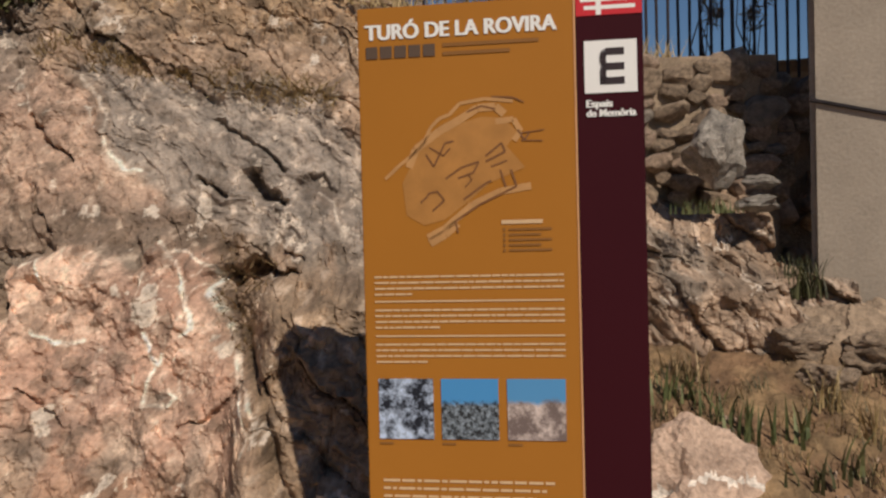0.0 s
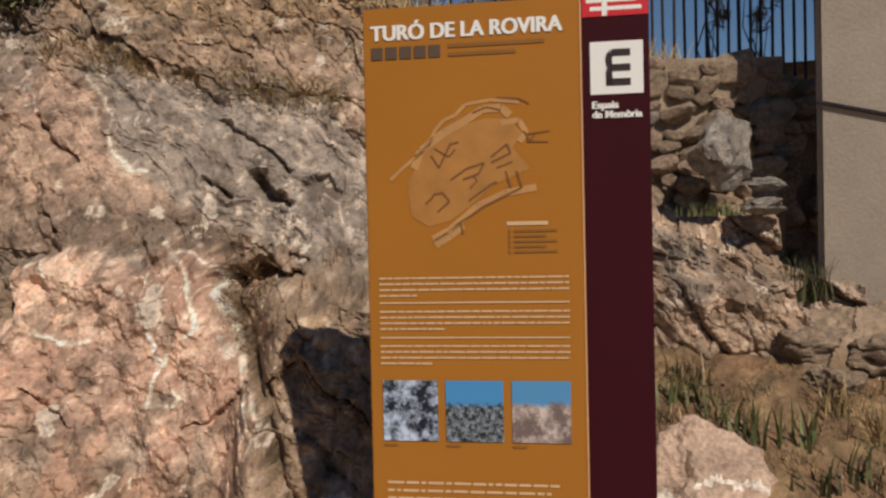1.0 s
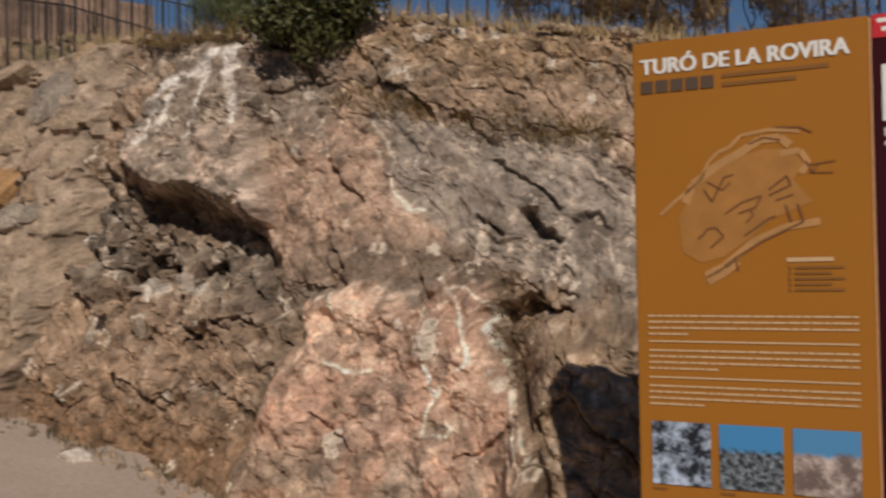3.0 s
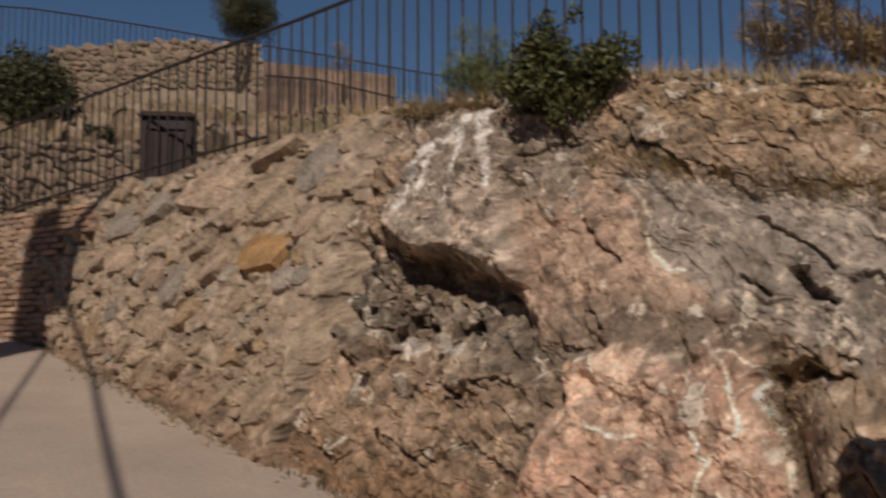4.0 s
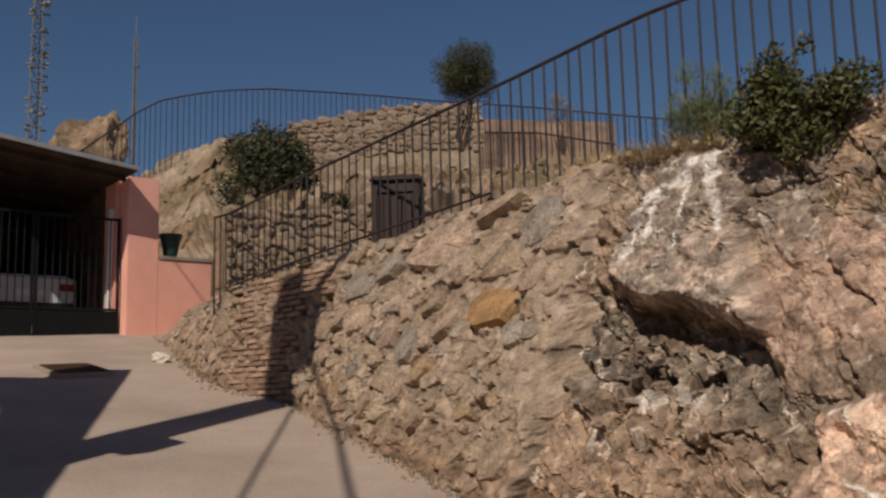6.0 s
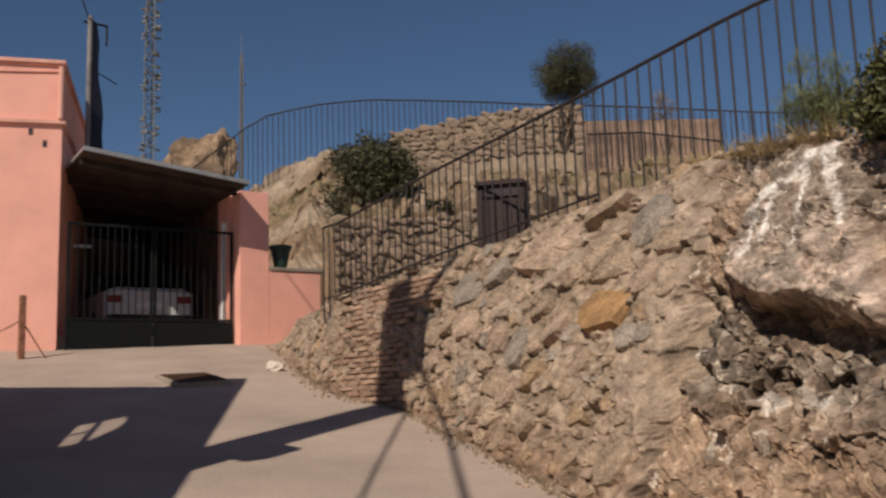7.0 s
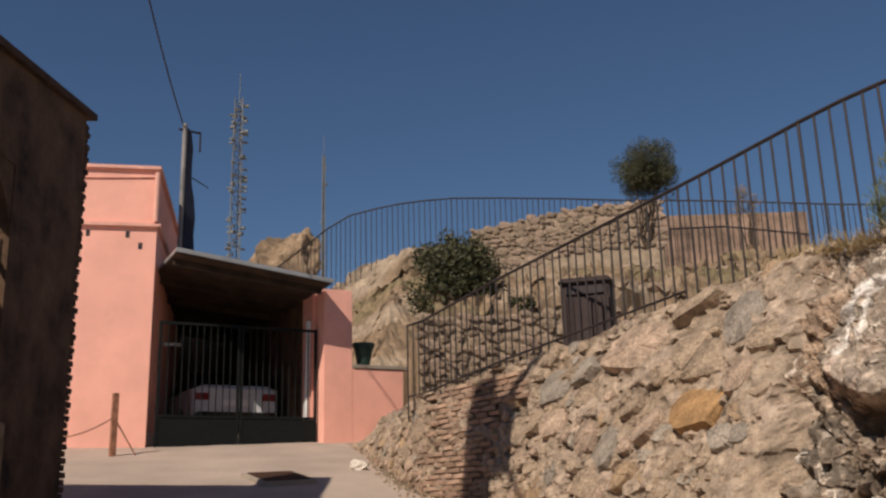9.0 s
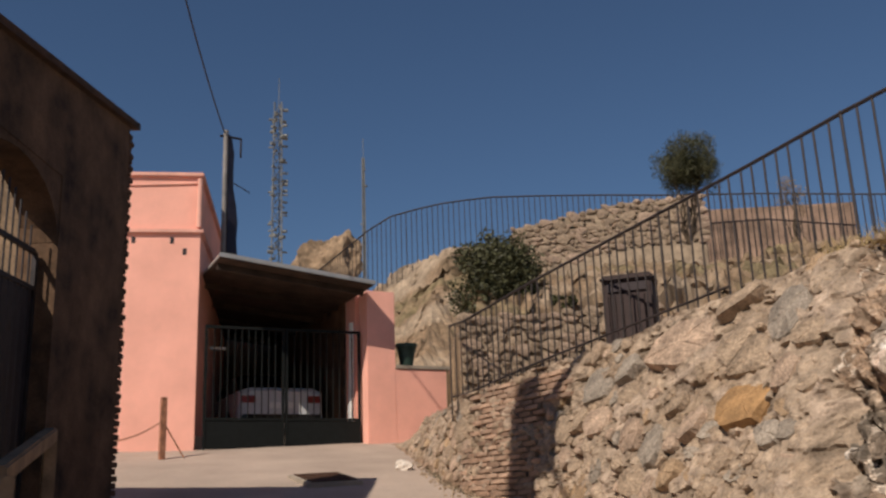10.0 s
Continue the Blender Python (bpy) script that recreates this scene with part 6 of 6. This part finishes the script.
def lay_rubble(parent, lo, hi, limit, seed):
    """Fitted stones, each filling its own share of the wall's face, bedded in mortar."""
    rng = random.Random(seed)
    seeds = [(s, z, r, lean, mat, MARKED_FLAT.get(k, 0.8)) for k, (s, z, r, lean, mat) in enumerate(MARKED)]
    for tries in range(9000):
        s = rng.uniform(lo, hi)
        z0, z1 = rubble_band(s)
        z = rng.uniform(z0 + 0.03, z1 - 0.02)
        r = rng.uniform(0.09, 0.23) * (1 - 0.5 * tries / 9000)
        if -10.05 < s < -8.15 or (z > 2.75 and -8.2 < s < -7.65):
            continue
        if any(math.hypot((s - q[0]) * (q[5] if q[2] > 0.25 else 1), z - q[1]) < (r + q[2]) * 0.80 for q in seeds):
            continue
        seeds.append((s, z, r, rng.uniform(-0.3, 0.3), rng.choice(WALL_STONE), rng.uniform(0.5, 0.9)))
    laid = 0
    for k, (s, z, r, lean, mat, flat) in enumerate(seeds):
        if laid >= limit:
            break
        if k >= len(MARKED) and rng.random() < 0.14:
            continue
        n = rng.randint(6, 9)
        rx, rz = r * 1.22, r * 1.22 * flat
        poly = []
        for i in range(n):
            a = 2 * math.pi * (i + rng.uniform(-0.3, 0.3)) / n
            x, y = rx * math.cos(a) * rng.uniform(0.85, 1.12), rz * math.sin(a) * rng.uniform(0.85, 1.12)
            poly.append((x * math.cos(lean) - y * math.sin(lean), x * math.sin(lean) + y * math.cos(lean)))
        for q in seeds:
            dx, dz = q[0] - s, q[1] - z
            d = math.hypot(dx, dz)
            if 0 < d < 1.0:
                share = (d * d + r * r - q[2] * q[2]) / (2 * d) - rng.uniform(0.004, 0.022)
                poly = clip_cell(poly, dx / d * share, dz / d * share, dx / d, dz / d)
                if len(poly) < 3:
                    break
        if len(poly) < 4 or max(p[0] for p in poly) - min(p[0] for p in poly) < 0.06:
            continue
        p, turn = wall_point(s, z)
        verts, faces = rubble_stone(poly, rng.uniform(0.012, 0.05) + (0.02 if k < len(MARKED) else 0), rng)
        slope = float(face_y(np.array(s), np.array(z + 0.1))) - float(face_y(np.array(s), np.array(z - 0.1)))
        ob = mesh_object("stone", verts, faces, mat, parent)
        ob.matrix_basis = Matrix.Translation(p + Vector((0, 0.020, 0))) @ Matrix.Rotation(turn, 4, "Z") @ Matrix.Rotation(-math.atan2(slope, 0.2), 4, "X")
        laid += 1


lay_rubble(RUBBLE, -14.3, -4.25, 300, 17)


def build_brick_quoin():
    rng = random.Random(6)
    q = empty("brick_quoin", pose(0, 0, 0), "weathered red brick quoin set in the rubble wall", "brickwork", kind="structure")
    meshes = []
    for k in range(6):
        bm = box_bm((-0.13, -0.05, -0.026), (0.13, 0.06, 0.026), bevel=0.008)
        for v in bm.verts:
            v.co += Vector((rng.gauss(0, 0.004), rng.gauss(0, 0.004), rng.gauss(0, 0.002)))
        me = bpy.data.meshes.new("brick")
        bm.to_mesh(me)
        bm.free()
        me.materials.append(M_BRICK)
        meshes.append(me)
    for row in range(22):
        z = 1.60 + row * 0.064
        for k in range(9):
            s = -9.90 + k * 0.275 + (0.14 if row % 2 else 0) + rng.uniform(-0.01, 0.01)
            edge = -8.28 if row < 17 else -7.75
            if s > edge or (s < -9.6 and rng.random() < 0.35) or z > float(crest_z(s)) - 0.02:
                continue
            p, turn = wall_point(s, z)
            ob = new("brick", rng.choice(meshes))
            ob.parent = q
            ob.matrix_basis = Matrix.Translation(p + Vector((0, 0.030 + rng.uniform(-0.012, 0.012), 0))) @ Matrix.Rotation(turn, 4, "Z") @ Matrix.Rotation(rng.uniform(-0.02, 0.02), 4, "Y")


build_brick_quoin()


TAN_STONES = [me for me in STONES if me.materials[0] in (M_STONE, M_STONE_PINK)]


def terrace(label, yaw0, yaw1, r, z0, z1, count, sizes, seed, name, fall=0.0):
    """A dry-stone terrace wall that follows the hillside."""
    w = empty(name, pose(0, 0, 0), label, "wall", kind="structure")
    def where(s, z):
        p = polar(s, r + 0.10 * (z - z0) - 0.03, z)
        return p, math.radians(s)
    yaws = np.linspace(yaw0, yaw1, 60)
    zs = np.linspace(z0 - 0.6, z1, 12)
    A, Z = np.meshgrid(yaws, zs)
    Z = Z - fall * np.clip((A - 46) / 7, 0, 1)
    Rr = r + 0.10 * (Z - z0) + 0.05 * fbm(A * 0.9, Z * 4, seed)
    X, Y = EYE.x - Rr * np.sin(np.radians(A)), EYE.y + Rr * np.cos(np.radians(A))
    core = grid_object("wall_core", X, Y, Z, M_MORTAR, parent=w)
    deg = math.degrees(1 / r)
    rng = random.Random(seed)
    laid = []
    tries = 0
    while len(laid) < count and tries < 20000:
        tries += 1
        s, z = rng.uniform(yaw0, yaw1), rng.uniform(z0, z1)
        a = rng.uniform(*sizes) * (1 - 0.5 * min(1, tries / 12000))
        b = a * rng.uniform(0.5, 0.8)
        if any(abs(s - t[0]) < (a + t[2]) * 0.41 * deg and abs(z - t[1]) < (b + t[3]) * 0.41 for t in laid):
            continue
        laid.append((s, z, a, b))
        p, turn = where(s, z - fall * min(1, max(0, (s - 46) / 7)))
        place_stone(rng.choice(TAN_STONES), w, p, (a * 1.2, 0.13, b * 1.2), Matrix.Rotation(turn, 4, "Z") @ Matrix.Rotation(rng.uniform(-0.3, 0.3), 4, "Y"))
    return w


terrace("dry-stone terrace wall of tan field stones", 44.5, 56.4, 12.5, 2.95, 4.05, 300, (0.15, 0.34), 31, "terrace_wall")
terrace("upper dry-stone terrace wall of pale field stones", 41.3, 53.0, 23.8, 7.75, 8.95, 300, (0.18, 0.46), 33, "upper_terrace_wall", 0.5)


def build_hilltop_wall():
    a, b = polar(42.6, 26.7, 7.4), polar(33.0, 26.7, 7.2)
    m = frame_matrix(a, ((b - a).x, (b - a).y))
    w = empty("hilltop_wall", m, "low pinkish rendered wall along the hilltop", "wall", kind="structure")
    bm = box_bm((0, 0, -1.0), ((b - a).length, 0.3, 1.98))
    for v in bm.verts:
        if v.co.z > 0:
            v.co.z -= 0.08 * v.co.x
    part("wall_panel", bm, material("faded rose render", (0.36, 0.24, 0.175), 0.95, vary=0.45, scale=1.2, bump=0.3, grain=0.15), w)


build_hilltop_wall()


def right_wall_point(s, z):
    y = 5.42 + 0.12 * (z - 1.8)
    return Vector((s, y, z)), 0.0


def build_fence_wall():
    w = empty("fence_wall", pose(0, 0, 0), "rubble stone wall carrying the fence beyond the sign", "wall", kind="structure")
    part("wall_core", box_bm((0.9, 5.50, 1.2), (1.90, 6.1, 2.58)), M_MORTAR, w)
    part("wall_core", box_bm((1.60, 5.86, 1.0), (3.4, 6.3, 2.50)), M_MORTAR, w)
    lay_stones(w, right_wall_point, 0.98, 1.87, lambda s: (1.72, 2.58 - 0.1 * (s - 0.9)), 90, (0.12, 0.30), 43, sink=-0.01, pack=0.37)
    lay_stones(w, lambda s, z: (Vector((s, 5.84, z)), 0.0), 1.7, 3.2, lambda s: (1.2, 2.5), 80, (0.14, 0.30), 44, sink=-0.01, pack=0.38)


build_fence_wall()
